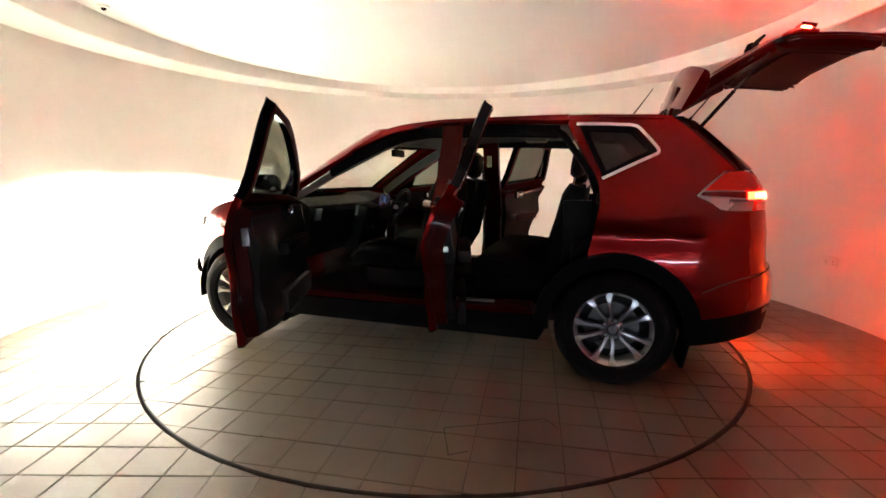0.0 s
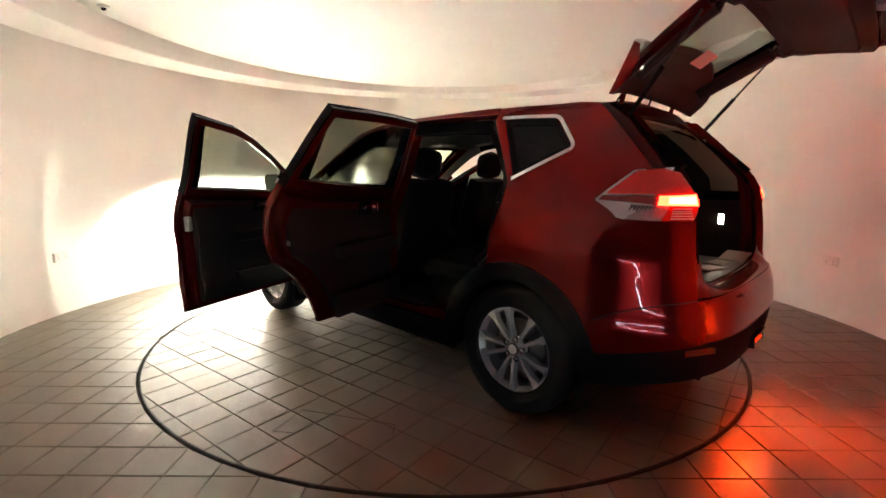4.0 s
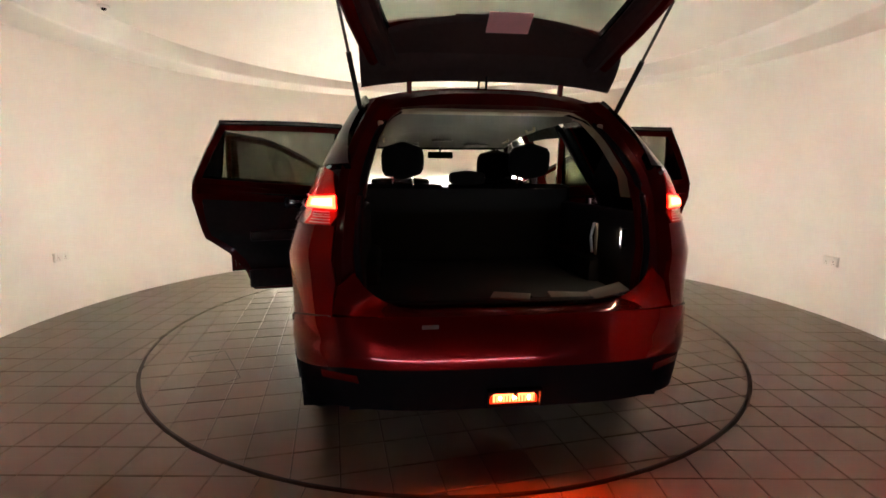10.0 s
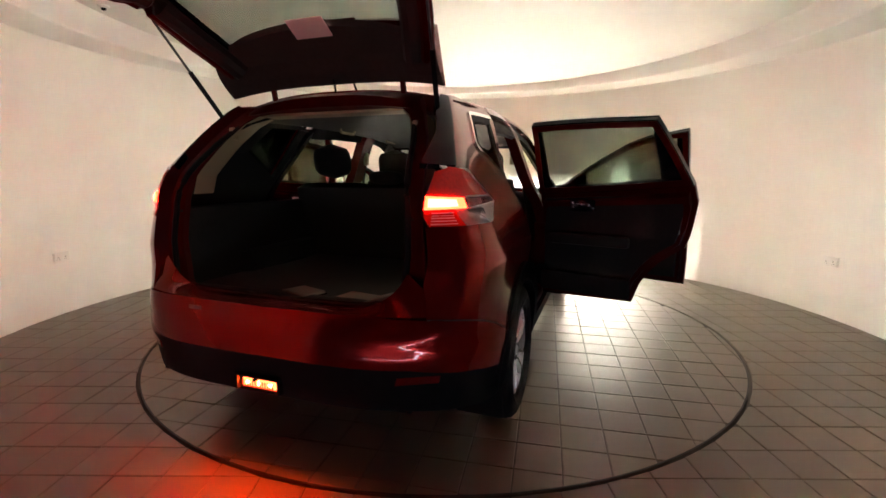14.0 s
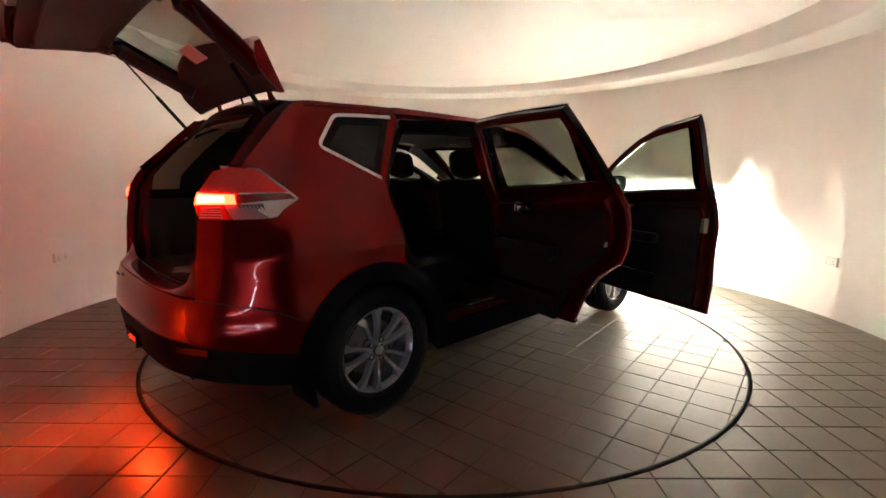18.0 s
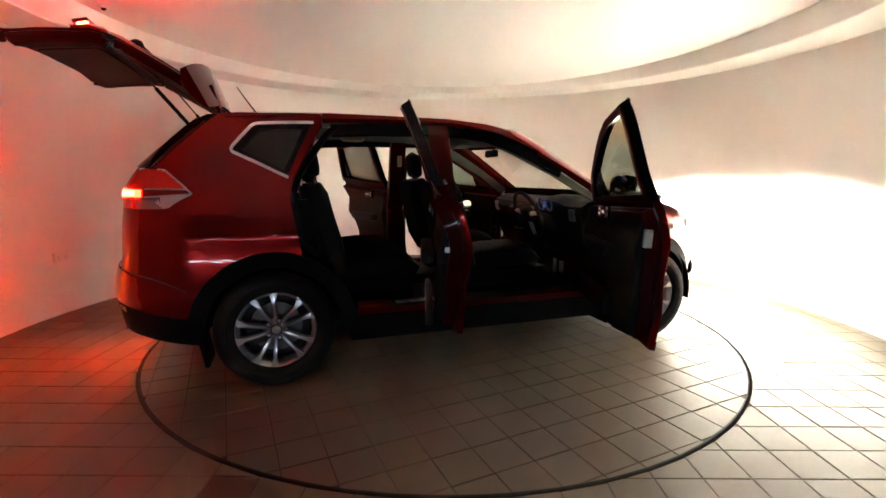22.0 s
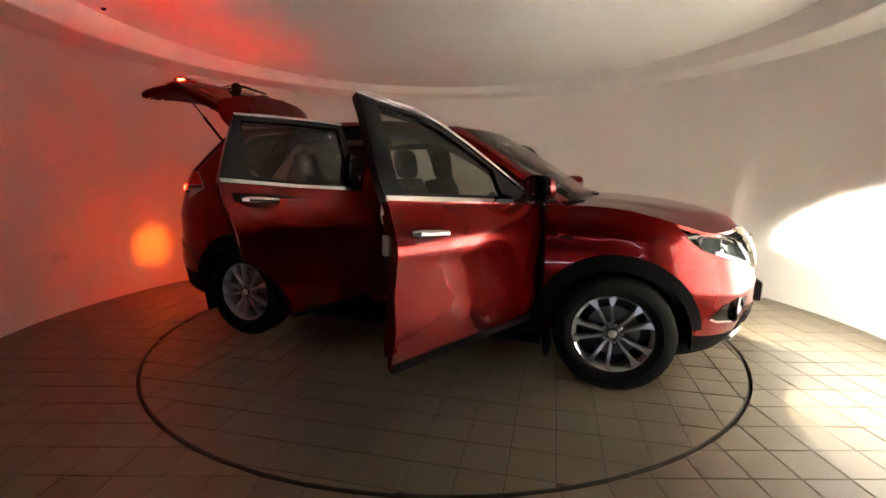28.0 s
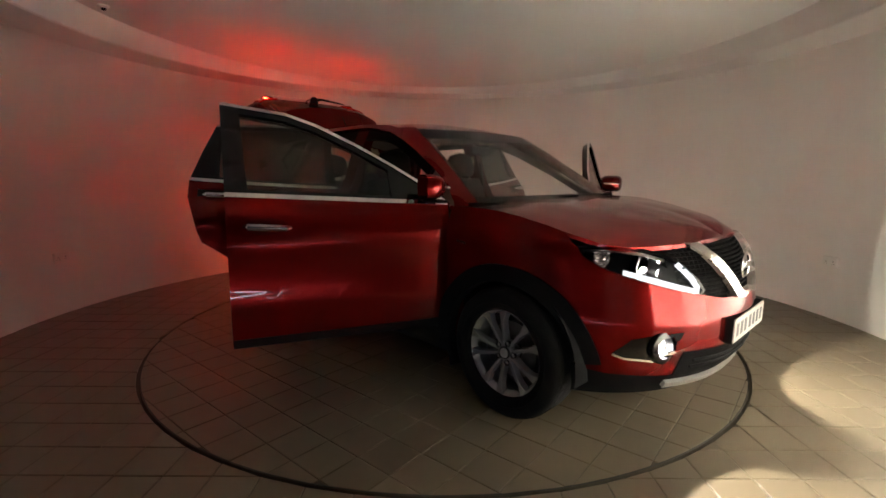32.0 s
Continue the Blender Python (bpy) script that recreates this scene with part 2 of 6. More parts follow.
def wall():
    n = 160
    a0, a1 = -math.pi / 2 + HATCH, 1.5 * math.pi - HATCH
    rows = [[], [], [], []]
    for i in range(n + 1):
        a = a0 + (a1 - a0) * i / n
        for k, (r, z) in enumerate(((ROOM_R, -0.05), (ROOM_R, 2.9), (ROOM_R + 0.15, 2.9), (ROOM_R + 0.15, -0.05))):
            rows[k].append((r * math.cos(a), r * math.sin(a), z))
    bm = grid(rows, closed_v=True)
    bm.verts.ensure_lookup_table()
    for i in (0, n):
        bm.faces.new([bm.verts[k * (n + 1) + i] for k in range(4)])
    ob = part("wall_round", bm, M_WALL, sharp=30)
    tagged(ob, "cream painted curved wall of a round photo booth", "wall", kind="structure")
    # the closed niche behind the hatch, where the camera stands; unseen, dark to swallow bounced light
    w = (ROOM_R + 0.15) * math.sin(HATCH)
    y0 = -(ROOM_R + 0.14) * math.cos(HATCH)
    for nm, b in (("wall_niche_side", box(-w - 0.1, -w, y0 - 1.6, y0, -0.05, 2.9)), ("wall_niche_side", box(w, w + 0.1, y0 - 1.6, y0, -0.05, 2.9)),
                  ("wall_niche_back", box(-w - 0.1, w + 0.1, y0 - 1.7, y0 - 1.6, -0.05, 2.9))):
        tagged(part(nm, b, M_DARKWALL), "unseen dark wall closing the entrance behind the camera", "wall", kind="structure")


def ceil_z(y):
    return 2.655 - 0.05 * y


def ceiling():
    n = 128
    rows = []
    prof = [(ROOM_R + 0.10, SOFFIT_Z), (SOFFIT_R + 0.012, SOFFIT_Z), (SOFFIT_R, SOFFIT_Z + 0.012)]
    for r, z in prof:
        rows.append([(r * math.cos(2 * math.pi * i / n), r * math.sin(2 * math.pi * i / n), z) for i in range(n)])
    for r in (SOFFIT_R, SOFFIT_R - 0.01, 1.5, 0.02):
        rows.append([(r * math.cos(2 * math.pi * i / n), r * math.sin(2 * math.pi * i / n), ceil_z(r * math.sin(2 * math.pi * i / n))) for i in range(n)])
    bm = grid(rows, closed_u=True)
    bm.verts.ensure_lookup_table()
    bm.faces.new(bm.verts[-n:])
    top = lathe([(ROOM_R + 0.10, SOFFIT_Z), (ROOM_R + 0.10, 2.99), (0.02, 2.99)], n, "z")
    ob = part("ceiling", join(bm, top), M_CEIL, sharp=30)
    tagged(ob, "cream ceiling with a raised round centre and soffit ring", "ceiling", kind="structure")
    # unseen, dark like the niche walls to keep bounced light down
    tagged(part("ceiling_niche", box(-1.8, 1.8, -5.0, -3.0, 2.45, 2.55), M_DARKWALL), "unseen dark ceiling closing the entrance", "ceiling", kind="structure")


PITCH = 0.206


def square_cut(cx, cy, rot, side):
    """Corners of a tile, cut by the turntable's rim; side 1 keeps the inside, -1 the outside."""
    h = 0.1008
    c, s = math.cos(rot), math.sin(rot)
    poly = [(cx + c * u - s * v, cy + s * u + c * v) for u, v in ((-h, -h), (h, -h), (h, h), (-h, h))]
    d = math.hypot(cx, cy)
    nx, ny = cx / d, cy / d
    lim = (RING_R - 0.012) if side > 0 else (RING_R + 0.012)
    out = []
    for i in range(4):
        p, q = poly[i], poly[(i + 1) % 4]
        a = side * (lim - (p[0] * nx + p[1] * ny))
        b = side * (lim - (q[0] * nx + q[1] * ny))
        if a >= 0:
            out.append(p)
        if a * b < 0:
            k = a / (a - b)
            out.append((p[0] + k * (q[0] - p[0]), p[1] + k * (q[1] - p[1])))
    area = 0.5 * abs(sum(out[i][0] * out[(i + 1) % len(out)][1] - out[(i + 1) % len(out)][0] * out[i][1] for i in range(len(out)))) if len(out) > 2 else 0
    return out if area > 0.0008 else None


def tile_mesh(poly, z0=-0.012, z1=0.0):
    cx, cy = sum(p[0] for p in poly) / len(poly), sum(p[1] for p in poly) / len(poly)
    k = 0.97
    lo = [(x - cx, y - cy, z0) for x, y in poly]
    mid = [(x - cx, y - cy, z1 - 0.002) for x, y in poly]
    top = [((x - cx) * k, (y - cy) * k, z1) for x, y in poly]
    n = len(poly)
    faces = [tuple(range(2 * n, 3 * n))]
    for a in (0, n):
        faces += [(a + i, a + (i + 1) % n, a + n + (i + 1) % n, a + n + i) for i in range(n)]
    return lo + mid + top, faces, (cx, cy)


def lay_tiles(parent, rot, ox, oy, side, keep, near):
    """Tiles on a grid; those in the near set are pieces of their own, the rest one mesh."""
    c, s = math.cos(rot), math.sin(rot)
    whole = None
    rest_v, rest_f = [], []
    cells = []
    for i in range(-22, 23):
        for j in range(-22, 23):
            u, v = (i + 0.5) * PITCH, (j + 0.5) * PITCH
            x, y = ox + c * u - s * v, oy + s * u + c * v
            if keep(x, y):
                poly = square_cut(x, y, rot, side)
                if poly:
                    cells.append((near(x, y), x, y, poly))
    cells.sort(key=lambda q: q[0])
    rnd = random.Random(4)
    for k, (_, x, y, poly) in enumerate(cells):
        vs, fs, (cx, cy) = tile_mesh(poly)
        dz, tx, ty = rnd.uniform(-0.0012, 0.0006), rnd.uniform(-0.004, 0.004), rnd.uniform(-0.004, 0.004)
        if k < 295:
            if len(poly) == 4 and abs(cx - x) + abs(cy - y) < 1e-6:
                if whole is None:
                    whole = bpy.data.meshes.new("tile")
                    whole.from_pydata(vs, [], fs)
                    whole.materials.append(M_TILE)
                me = whole
            else:
                me = bpy.data.meshes.new("tile")
                me.from_pydata(vs, [], fs)
                me.materials.append(M_TILE)
            ob = new("tile", me)
            ob.parent = parent
            ob.location = (cx, cy, dz)
            ob.rotation_euler = (tx, ty, 0)
        else:
            b = len(rest_v)
            rest_v += [(p[0] + cx, p[1] + cy, p[2] + dz + tx * p[1] - ty * p[0]) for p in vs]
            rest_f += [tuple(b + q for q in f) for f in fs]
    if rest_f:
        me = bpy.data.meshes.new("tile_field")
        me.from_pydata(rest_v, [], rest_f)
        me.materials.append(M_TILE_IN)
        ob = new("tile_field", me)
        ob.parent = parent
        tagged(ob, kind="stuff")


def socket(x, y, z):
    a = math.atan2(y, x)
    root = empty("wall_socket")
    root.matrix_basis = Matrix.Translation((x, y, z)) @ Matrix.Rotation(a + math.pi / 2, 4, "Z")
    # local: x along the wall, -y... into the room is +y after the turn
    part("back_box", box(-0.073, 0.073, -0.012, 0.004, -0.043, 0.043, 0.004), M_WHITE, root)
    part("face_plate", box(-0.070, 0.070, 0.003, 0.010, -0.040, 0.040, 0.003), M_WHITE, root)
    for sx in (-0.036, 0.036):
        part("rocker", box(sx - 0.012, sx + 0.012, 0.009, 0.014, 0.012, 0.028, 0.002), M_WHITE, root)
        part("pin_slot", join(box(sx - 0.003, sx + 0.003, 0.0095, 0.0112, -0.006, 0.004), box(sx - 0.014, sx - 0.007, 0.0095, 0.0112, -0.022, -0.018),
                              box(sx + 0.007, sx + 0.014, 0.0095, 0.0112, -0.022, -0.018)), M_BLACK, root)
    tagged(root, "white plastic double wall socket on the curved wall", "wall socket", group="sockets on the wall")


def sensor(x, y):
    root = empty("ceiling_sensor")
    root.matrix_basis = Matrix.Translation((x, y, ceil_z(y)))
    part("base", lathe([(0.001, 0.0), (0.045, 0.0), (0.045, -0.012), (0.03, -0.022), (0.001, -0.022)], 24, "z"), M_WHITE, root)
    part("eye", lathe([(0.02, -0.02), (0.018, -0.035), (0.001, -0.042)], 20, "z"), M_BLACK, root)
    tagged(root, "small white ceiling sensor with a dark eye", "sensor")


wall()
ceiling()
bmv = lathe([(RING_R + 0.012, -0.006), (ROOM_R + 0.14, -0.006), (ROOM_R + 0.14, -0.1), (0.02, -0.1)], 128, "z")
floor = part("floor", bmv, M_GROUT)
tagged(floor, "beige square ceramic floor tiles with dark joints", "floor", kind="structure")
tagged(part("floor_niche", box(-1.75, 1.75, -5.0, -3.0, -0.08, -0.008), M_GROUT), "dark floor of the entrance", "floor", kind="structure")
tagged(part("daylight_gap", box(-1.5, 1.5, -4.80, -4.785, 0.0, 0.009), M_DAYGAP), "thin line of daylight under the entrance shutter", "gap", kind="structure")
socket(-3.444, 0.207, 0.517)
socket(3.445, 0.187, 0.508)
sensor(-2.85, 0.24)

turntable = part("turntable", lathe([(0.02, -0.006), (RING_R - 0.012, -0.006), (RING_R - 0.008, -0.003), (RING_R - 0.004, -0.003), (RING_R - 0.004, -0.06), (0.02, -0.06)], 128, "z"), M_GROUT)
tagged(turntable, "round tiled turntable let into the floor under the car", "turntable")
part("rim", lathe([(RING_R - 0.012, -0.01), (RING_R - 0.012, -0.0005), (RING_R - 0.006, -0.0005), (RING_R - 0.006, -0.01)], 128, "z"), M_GAP, turntable, "thin black edge strip")

# ---- the car ----
# Car axes: x forward, y to its left, z up from the floor, midway between the axles.
car = empty("car")
tagged(car, "deep red family SUV with four doors and tailgate wide open", "car")

W_T = smooth_table([(0.15, 0.80), (0.22, 0.84), (0.30, 0.872), (0.42, 0.886), (0.50, 0.893), (0.56, 0.8995), (0.585, 0.9015), (0.605, 0.9005), (0.65, 0.8955), (0.70, 0.8925), (0.76, 0.8915), (0.82, 0.8935), (0.87, 0.8975), (0.915, 0.9045), (0.93, 0.905), (0.95, 0.8995), (1.0, 0.887),
                    (1.06, 0.868), (1.12, 0.832), (1.18, 0.790), (1.25, 0.748), (1.40, 0.680), (1.50, 0.635), (1.58, 0.592), (1.64, 0.55)], 180, 2)
XR_T = smooth_table([(0.15, -2.10), (0.22, -2.17), (0.32, -2.25), (0.44, -2.272), (0.56, -2.283), (0.66, -2.270), (0.72, -2.245), (0.80, -2.212), (1.0, -2.195),
                     (1.15, -2.185), (1.25, -2.125), (1.40, -1.985), (1.55, -1.835), (1.64, -1.72)], 120, 4)
XF_T = smooth_table([(0.15, 2.00), (0.24, 2.09), (0.34, 2.16), (0.48, 2.215), (0.60, 2.215), (0.72, 2.185), (0.80, 2.165), (0.88, 2.13), (0.96, 2.06), (1.04, 1.93), (1.12, 1.78)], 120, 4)
XW_T = [(1.04, 1.30), (1.10, 1.20), (1.30, 0.885), (1.45, 0.655), (1.56, 0.47), (1.64, 0.30)]
XCR_T = [(0.15, -1.50), (1.10, -1.50), (1.28, -1.70), (1.45, -1.60), (1.64, -1.40)]
SPAN = 1.1


def n_rear(z):
    return lerp(z, [(0.2, 3.4), (0.62, 3.4), (0.80, 4.0), (1.1, 4.0), (1.25, 5.0), (1.64, 5.0)])


def skin(S, z, upper=False):
    """The car's left outer skin: S is x along the flank, and runs on round the corners to the middle of the front and the back."""
    w = lerp(z, W_T) + 0.045 * min(1, max(0, (z - 1.05) / 0.5)) * lerp(S, [(-1.35, 0), (-0.9, 1)])
    xr = lerp(z, XCR_T)
    if upper:
        xe = lerp(z, XW_T)
        xc, n = xe - 0.32, 3.0
    else:
        xe, xc, n = lerp(z, XF_T), 1.30, 2.15
    if S < xr:
        f = min(1.0, (xr - S) / SPAN) * math.pi / 2
        k = 2 / n_rear(z)
        a = xr - lerp(z, XR_T)
        return Vector((xr - a * math.sin(f) ** k, w * max(0.0, math.cos(f)) ** k, z))
    if S > xc:
        f = min(1.0, (S - xc) / SPAN) * math.pi / 2
        return Vector((xc + (xe - xc) * math.sin(f) ** (2 / n), w * max(0.0, math.cos(f)) ** (2 / n), z))
    return Vector((S, w, z))


def s_x(x, z, upper=False):
    """S of the skin's point at that x."""
    xr = lerp(z, XCR_T)
    if upper:
        xe = lerp(z, XW_T)
        xc, n = xe - 0.32, 3.0
    else:
        xe, xc, n = lerp(z, XF_T), 1.30, 2.15
    if x < xr:
        q = min(1.0, (xr - x) / (xr - lerp(z, XR_T)))
        return xr - SPAN * math.asin(q ** (n_rear(z) / 2)) * 2 / math.pi
    if x > xc:
        q = min(1.0, (x - xc) / (xe - xc))
        return xc + SPAN * math.asin(q ** (n / 2)) * 2 / math.pi
    return x


def s_y(y, z, rear=True):
    """S of the skin's point at that y, at the back or the front."""
    q = min(1.0, abs(y) / lerp(z, W_T))
    if rear:
        return lerp(z, XCR_T) - SPAN * math.acos(q ** (n_rear(z) / 2)) * 2 / math.pi
    return 1.30 + SPAN * math.acos(q ** (2.15 / 2)) * 2 / math.pi


def normal(S, z, upper=False):
    e = 0.004
    a = skin(S + e, z, upper) - skin(S - e, z, upper)
    b = skin(S, z + e, upper) - skin(S, z - e, upper)
    n = a.cross(b)
    return -n.normalized() if n.dot(Vector((0, 1, 0))) < 0 and abs(n.y) > 1e-6 and S > -1.5 and S < 1.3 else (n.normalized() if n.length > 1e-9 else Vector((0, 1, 0)))


def outward(S, z, upper=False):
    n = normal(S, z, upper)
    p = skin(S, z, upper)
    return n if n.dot(p - Vector((0.0, 0, 0.75))) > 0 else -n


def solid(front, back, faces):
    """Two sheets of points and the faces of the first, closed round the rim."""
    bm = bmesh.new()
    a = [bm.verts.new(p) for p in front]
    b = [bm.verts.new(p) for p in back]
    edges = {}
    for f in faces:
        for i in range(len(f)):
            e = (f[i], f[(i + 1) % len(f)])
            edges[e] = edges.get(e, 0) + 1
        for q in ([a[i] for i in f], [b[i] for i in reversed(f)]):
            try:
                bm.faces.new(q)
            except ValueError:
                pass
    for (i, j) in edges:
        if (j, i) not in edges:
            try:
                bm.faces.new((a[j], a[i], b[i], b[j]))
            except ValueError:
                pass
    return bm


def flat_mesh(poly, step):
    """A flat outline cut into small pieces along both axes."""
    bm = bmesh.new()
    bm.faces.new([bm.verts.new((x, z, 0)) for x, z in poly])
    bmesh.ops.triangulate(bm, faces=bm.faces[:])
    xs, zs = [p[0] for p in poly], [p[1] for p in poly]
    for k, lo, hi in ((0, min(xs), max(xs)), (1, min(zs), max(zs))):
        n = int((hi - lo) / step)
        for i in range(1, n + 1):
            co, no = [0, 0, 0], [0, 0, 0]
            co[k], no[k] = lo + (hi - lo) * i / (n + 1), 1
            bmesh.ops.bisect_plane(bm, geom=bm.verts[:] + bm.edges[:] + bm.faces[:], plane_co=co, plane_no=no)
    bmesh.ops.remove_doubles(bm, verts=bm.verts[:], dist=1e-5)
    bm.verts.index_update()
    pts = [(v.co.x, v.co.y) for v in bm.verts]
    faces = [[v.index for v in f.verts] for f in bm.faces]
    bm.free()
    return pts, faces


def panel(poly, thick=0.02, lift=0.0, upper=False, side=1, step=0.05, sx=True):
    """A piece of the skin within an outline of (x, z) pairs, with thickness. sx: the outline's x is a place on the skin, not yet S."""
    if sx:
        poly = [(s_x(x, z, upper), z) for x, z in poly]
    pts, faces = flat_mesh(poly, step)
    f, b = [], []
    for S, z in pts:
        n = outward(S, z, upper)
        p = skin(S, z, upper)
        f.append(p + n * lift)
        b.append(p + n * (lift - thick))
    bm = solid(f, b, faces)
    return mirror(bm) if side < 0 else bm


def band(s0, s1, z0, z1, thick=0.02, lift=0.0, upper=False, side=1, ns=24, nz=10):
    """A piece of the skin between two S limits, each a number or a function of z."""
    f, b, faces = [], [], []
    for i in range(nz + 1):
        z = z0 + (z1 - z0) * i / nz
        a = s0(z) if callable(s0) else s0
        c = s1(z) if callable(s1) else s1
        for j in range(ns + 1):
            S = a + (c - a) * j / ns
            n = outward(S, z, upper)
            p = skin(S, z, upper)
            f.append(p + n * lift)
            b.append(p + n * (lift - thick))
    k = ns + 1
    for i in range(nz):
        for j in range(ns):
            faces.append([i * k + j, i * k + j + 1, (i + 1) * k + j + 1, (i + 1) * k + j])
    bm = solid(f, b, faces)
    return mirror(bm) if side < 0 else bm


def around(s0, z0, z1, rear=True, thick=0.02, lift=0.0, ns=40, nz=8, zfun=None):
    """A piece of the skin from flank to flank round the back or the front; zfun(v, S) may shape its height lines."""
    f, b, faces = [], [], []
    for i in range(nz + 1):
        v = i / nz
        for j in range(-ns, ns + 1):
            q = 1 - abs(j) / ns
            zc = z0 + (z1 - z0) * v
            end = (lerp(zc, XCR_T) - SPAN) if rear else 1.30 + SPAN
            S = s0 + (end - s0) * q
            z = zfun(v, S) if zfun else zc
            n = outward(S, z)
            p = skin(S, z)
            if abs(j) == 0:
                n = Vector((-1 if rear else 1, 0, 0))
            s = -1 if j < 0 else 1
            f.append(Vector((p.x + n.x * lift, s * (p.y + n.y * lift), p.z + n.z * lift)))
            b.append(Vector((p.x + n.x * (lift - thick), s * max(0, p.y + n.y * (lift - thick)), p.z + n.z * (lift - thick))))
    k = 2 * ns + 1
    for i in range(nz):
        for j in range(2 * ns):
            faces.append([i * k + j, i * k + j + 1, (i + 1) * k + j + 1, (i + 1) * k + j])
    return solid(f, b, faces)


def strip_s(line, width, thick, lift, side=1):
    """A strip along a line of (S, z) on the skin."""
    f, b, faces = [], [], []
    n = len(line)
    closed = line[0] == line[-1]
    for i, (S, z) in enumerate(line):
        p0, p1 = line[i - 1 if i else (n - 2 if closed else 0)], line[i + 1 if i < n - 1 else (1 if closed else n - 1)]
        d = Vector((p1[0] - p0[0], p1[1] - p0[1])).normalized()
        for k in (-1, 1):
            a, c = S - d.y * k * width / 2, z + d.x * k * width / 2
            nn = outward(a, c)
            p = skin(a, c)
            f.append(p + nn * lift)
            b.append(p + nn * (lift - thick))
    for i in range(n - 1):
        faces.append([2 * i, 2 * i + 1, 2 * i + 3, 2 * i + 2])
    bm = solid(f, b, faces)
    return mirror(bm) if side < 0 else bm


def mirror(bm):
    for v in bm.verts:
        v.co.y = -v.co.y
    bmesh.ops.reverse_faces(bm, faces=bm.faces[:])
    return bm


def arc(cx, cz, r, a0, a1, n=14):
    return [(cx + r * math.cos(radians(a0 + (a1 - a0) * i / n)), cz + r * math.sin(radians(a0 + (a1 - a0) * i / n))) for i in range(n + 1)]


def offset_in(poly, d):
    """An outline drawn in by d; the outline runs either way round."""
    n = len(poly)
    area = sum(poly[i][0] * poly[(i + 1) % n][1] - poly[(i + 1) % n][0] * poly[i][1] for i in range(n))
    sgn = 1 if area > 0 else -1
    out = []
    for i in range(n):
        p, q, r = poly[i - 1], poly[i], poly[(i + 1) % n]
        a = Vector((q[0] - p[0], q[1] - p[1])).normalized()
        b = Vector((r[0] - q[0], r[1] - q[1])).normalized()
        na, nb = Vector((-a.y, a.x)) * sgn, Vector((-b.y, b.x)) * sgn
        m = (na + nb)
        m = m / max(0.5, m.dot(na)) if m.length > 1e-6 else na
        out.append((q[0] + m.x * d, q[1] + m.y * d))
    return out


def loop_strip(outer, inner, thick, lift=0.0, upper=False, side=1, sub=4):
    """A frame between two outlines with the same number of corners."""
    n = len(outer)
    f, b, faces = [], [], []
    A, B = [], []
    for i in range(n):
        for k in range(sub):
            t = k / sub
            A.append((outer[i][0] + (outer[(i + 1) % n][0] - outer[i][0]) * t, outer[i][1] + (outer[(i + 1) % n][1] - outer[i][1]) * t))
            B.append((inner[i][0] + (inner[(i + 1) % n][0] - inner[i][0]) * t, inner[i][1] + (inner[(i + 1) % n][1] - inner[i][1]) * t))
    m = len(A)
    for x, z in A + B:
        S = s_x(x, z, upper)
        nn = outward(S, z, upper)
        p = skin(S, z, upper)
        f.append(p + nn * lift)
        b.append(p + nn * (lift - thick))
    for i in range(m):
        faces.append([i, (i + 1) % m, m + (i + 1) % m, m + i])
    bm = solid(f, b, faces)
    return mirror(bm) if side < 0 else bm


def ribbon(line, width, thick, lift, upper=False, side=1, up=0.0):
    """A thin strip along a line of (x, z) on the skin."""
    f, b, faces = [], [], []
    for i, (x, z) in enumerate(line):
        p0, p1 = line[max(0, i - 1)], line[min(len(line) - 1, i + 1)]
        d = Vector((p1[0] - p0[0], p1[1] - p0[1])).normalized()
        for k in (-1, 1):
            xx, zz = x - d.y * k * width / 2, z + d.x * k * width / 2
            S = s_x(xx, zz, upper)
            n = outward(S, zz, upper)
            p = skin(S, zz, upper)
            f.append(p + n * lift)
            b.append(p + n * (lift - thick))
    for i in range(len(line) - 1):
        faces.append([2 * i, 2 * i + 1, 2 * i + 3, 2 * i + 2])
    bm = solid(f, b, faces)
    return mirror(bm) if side < 0 else bm


AX, HUB_Z, ARCH = 1.3525, 0.345, 0.415
WING_S = s_x(1.744, 0.75)
LAMP = [(s_y(y, z, False), z) for y, z in ((0.800, 0.930), (0.785, 0.880), (0.74, 0.832), (0.66, 0.792), (0.57, 0.757), (0.47, 0.727), (0.405, 0.712), (0.375, 0.735),
                                           (0.40, 0.78), (0.455, 0.84), (0.515, 0.89), (0.60, 0.922), (0.70, 0.938))]
BELT = [(1.02, 1.085), (0.6, 1.105), (0.2, 1.125), (-0.2, 1.145), (-0.6, 1.165), (-0.9, 1.185), (-1.13, 1.205), (-1.3, 1.225)]


def belt(x):
    return lerp(-x, [(-p[0], p[1]) for p in BELT])


DOORTOP = [(0.955, 1.09), (0.83, 1.19), (0.65, 1.30), (0.45, 1.41), (0.25, 1.505), (0.1, 1.555), (-0.21, 1.596)]
REARTOP = [(-0.245, 1.597), (-0.48, 1.602), (-0.73, 1.600), (-1.02, 1.590)]


def hood_edge(S):
    return lerp(S, [(0.9, 1.085), (1.2, 1.082), (1.3, 1.075), (1.42, 1.058), (1.55, 1.025), (1.66, 0.985), (1.76, 0.945), (1.85, 0.932), (2.1, 0.94), (2.4, 0.952)])


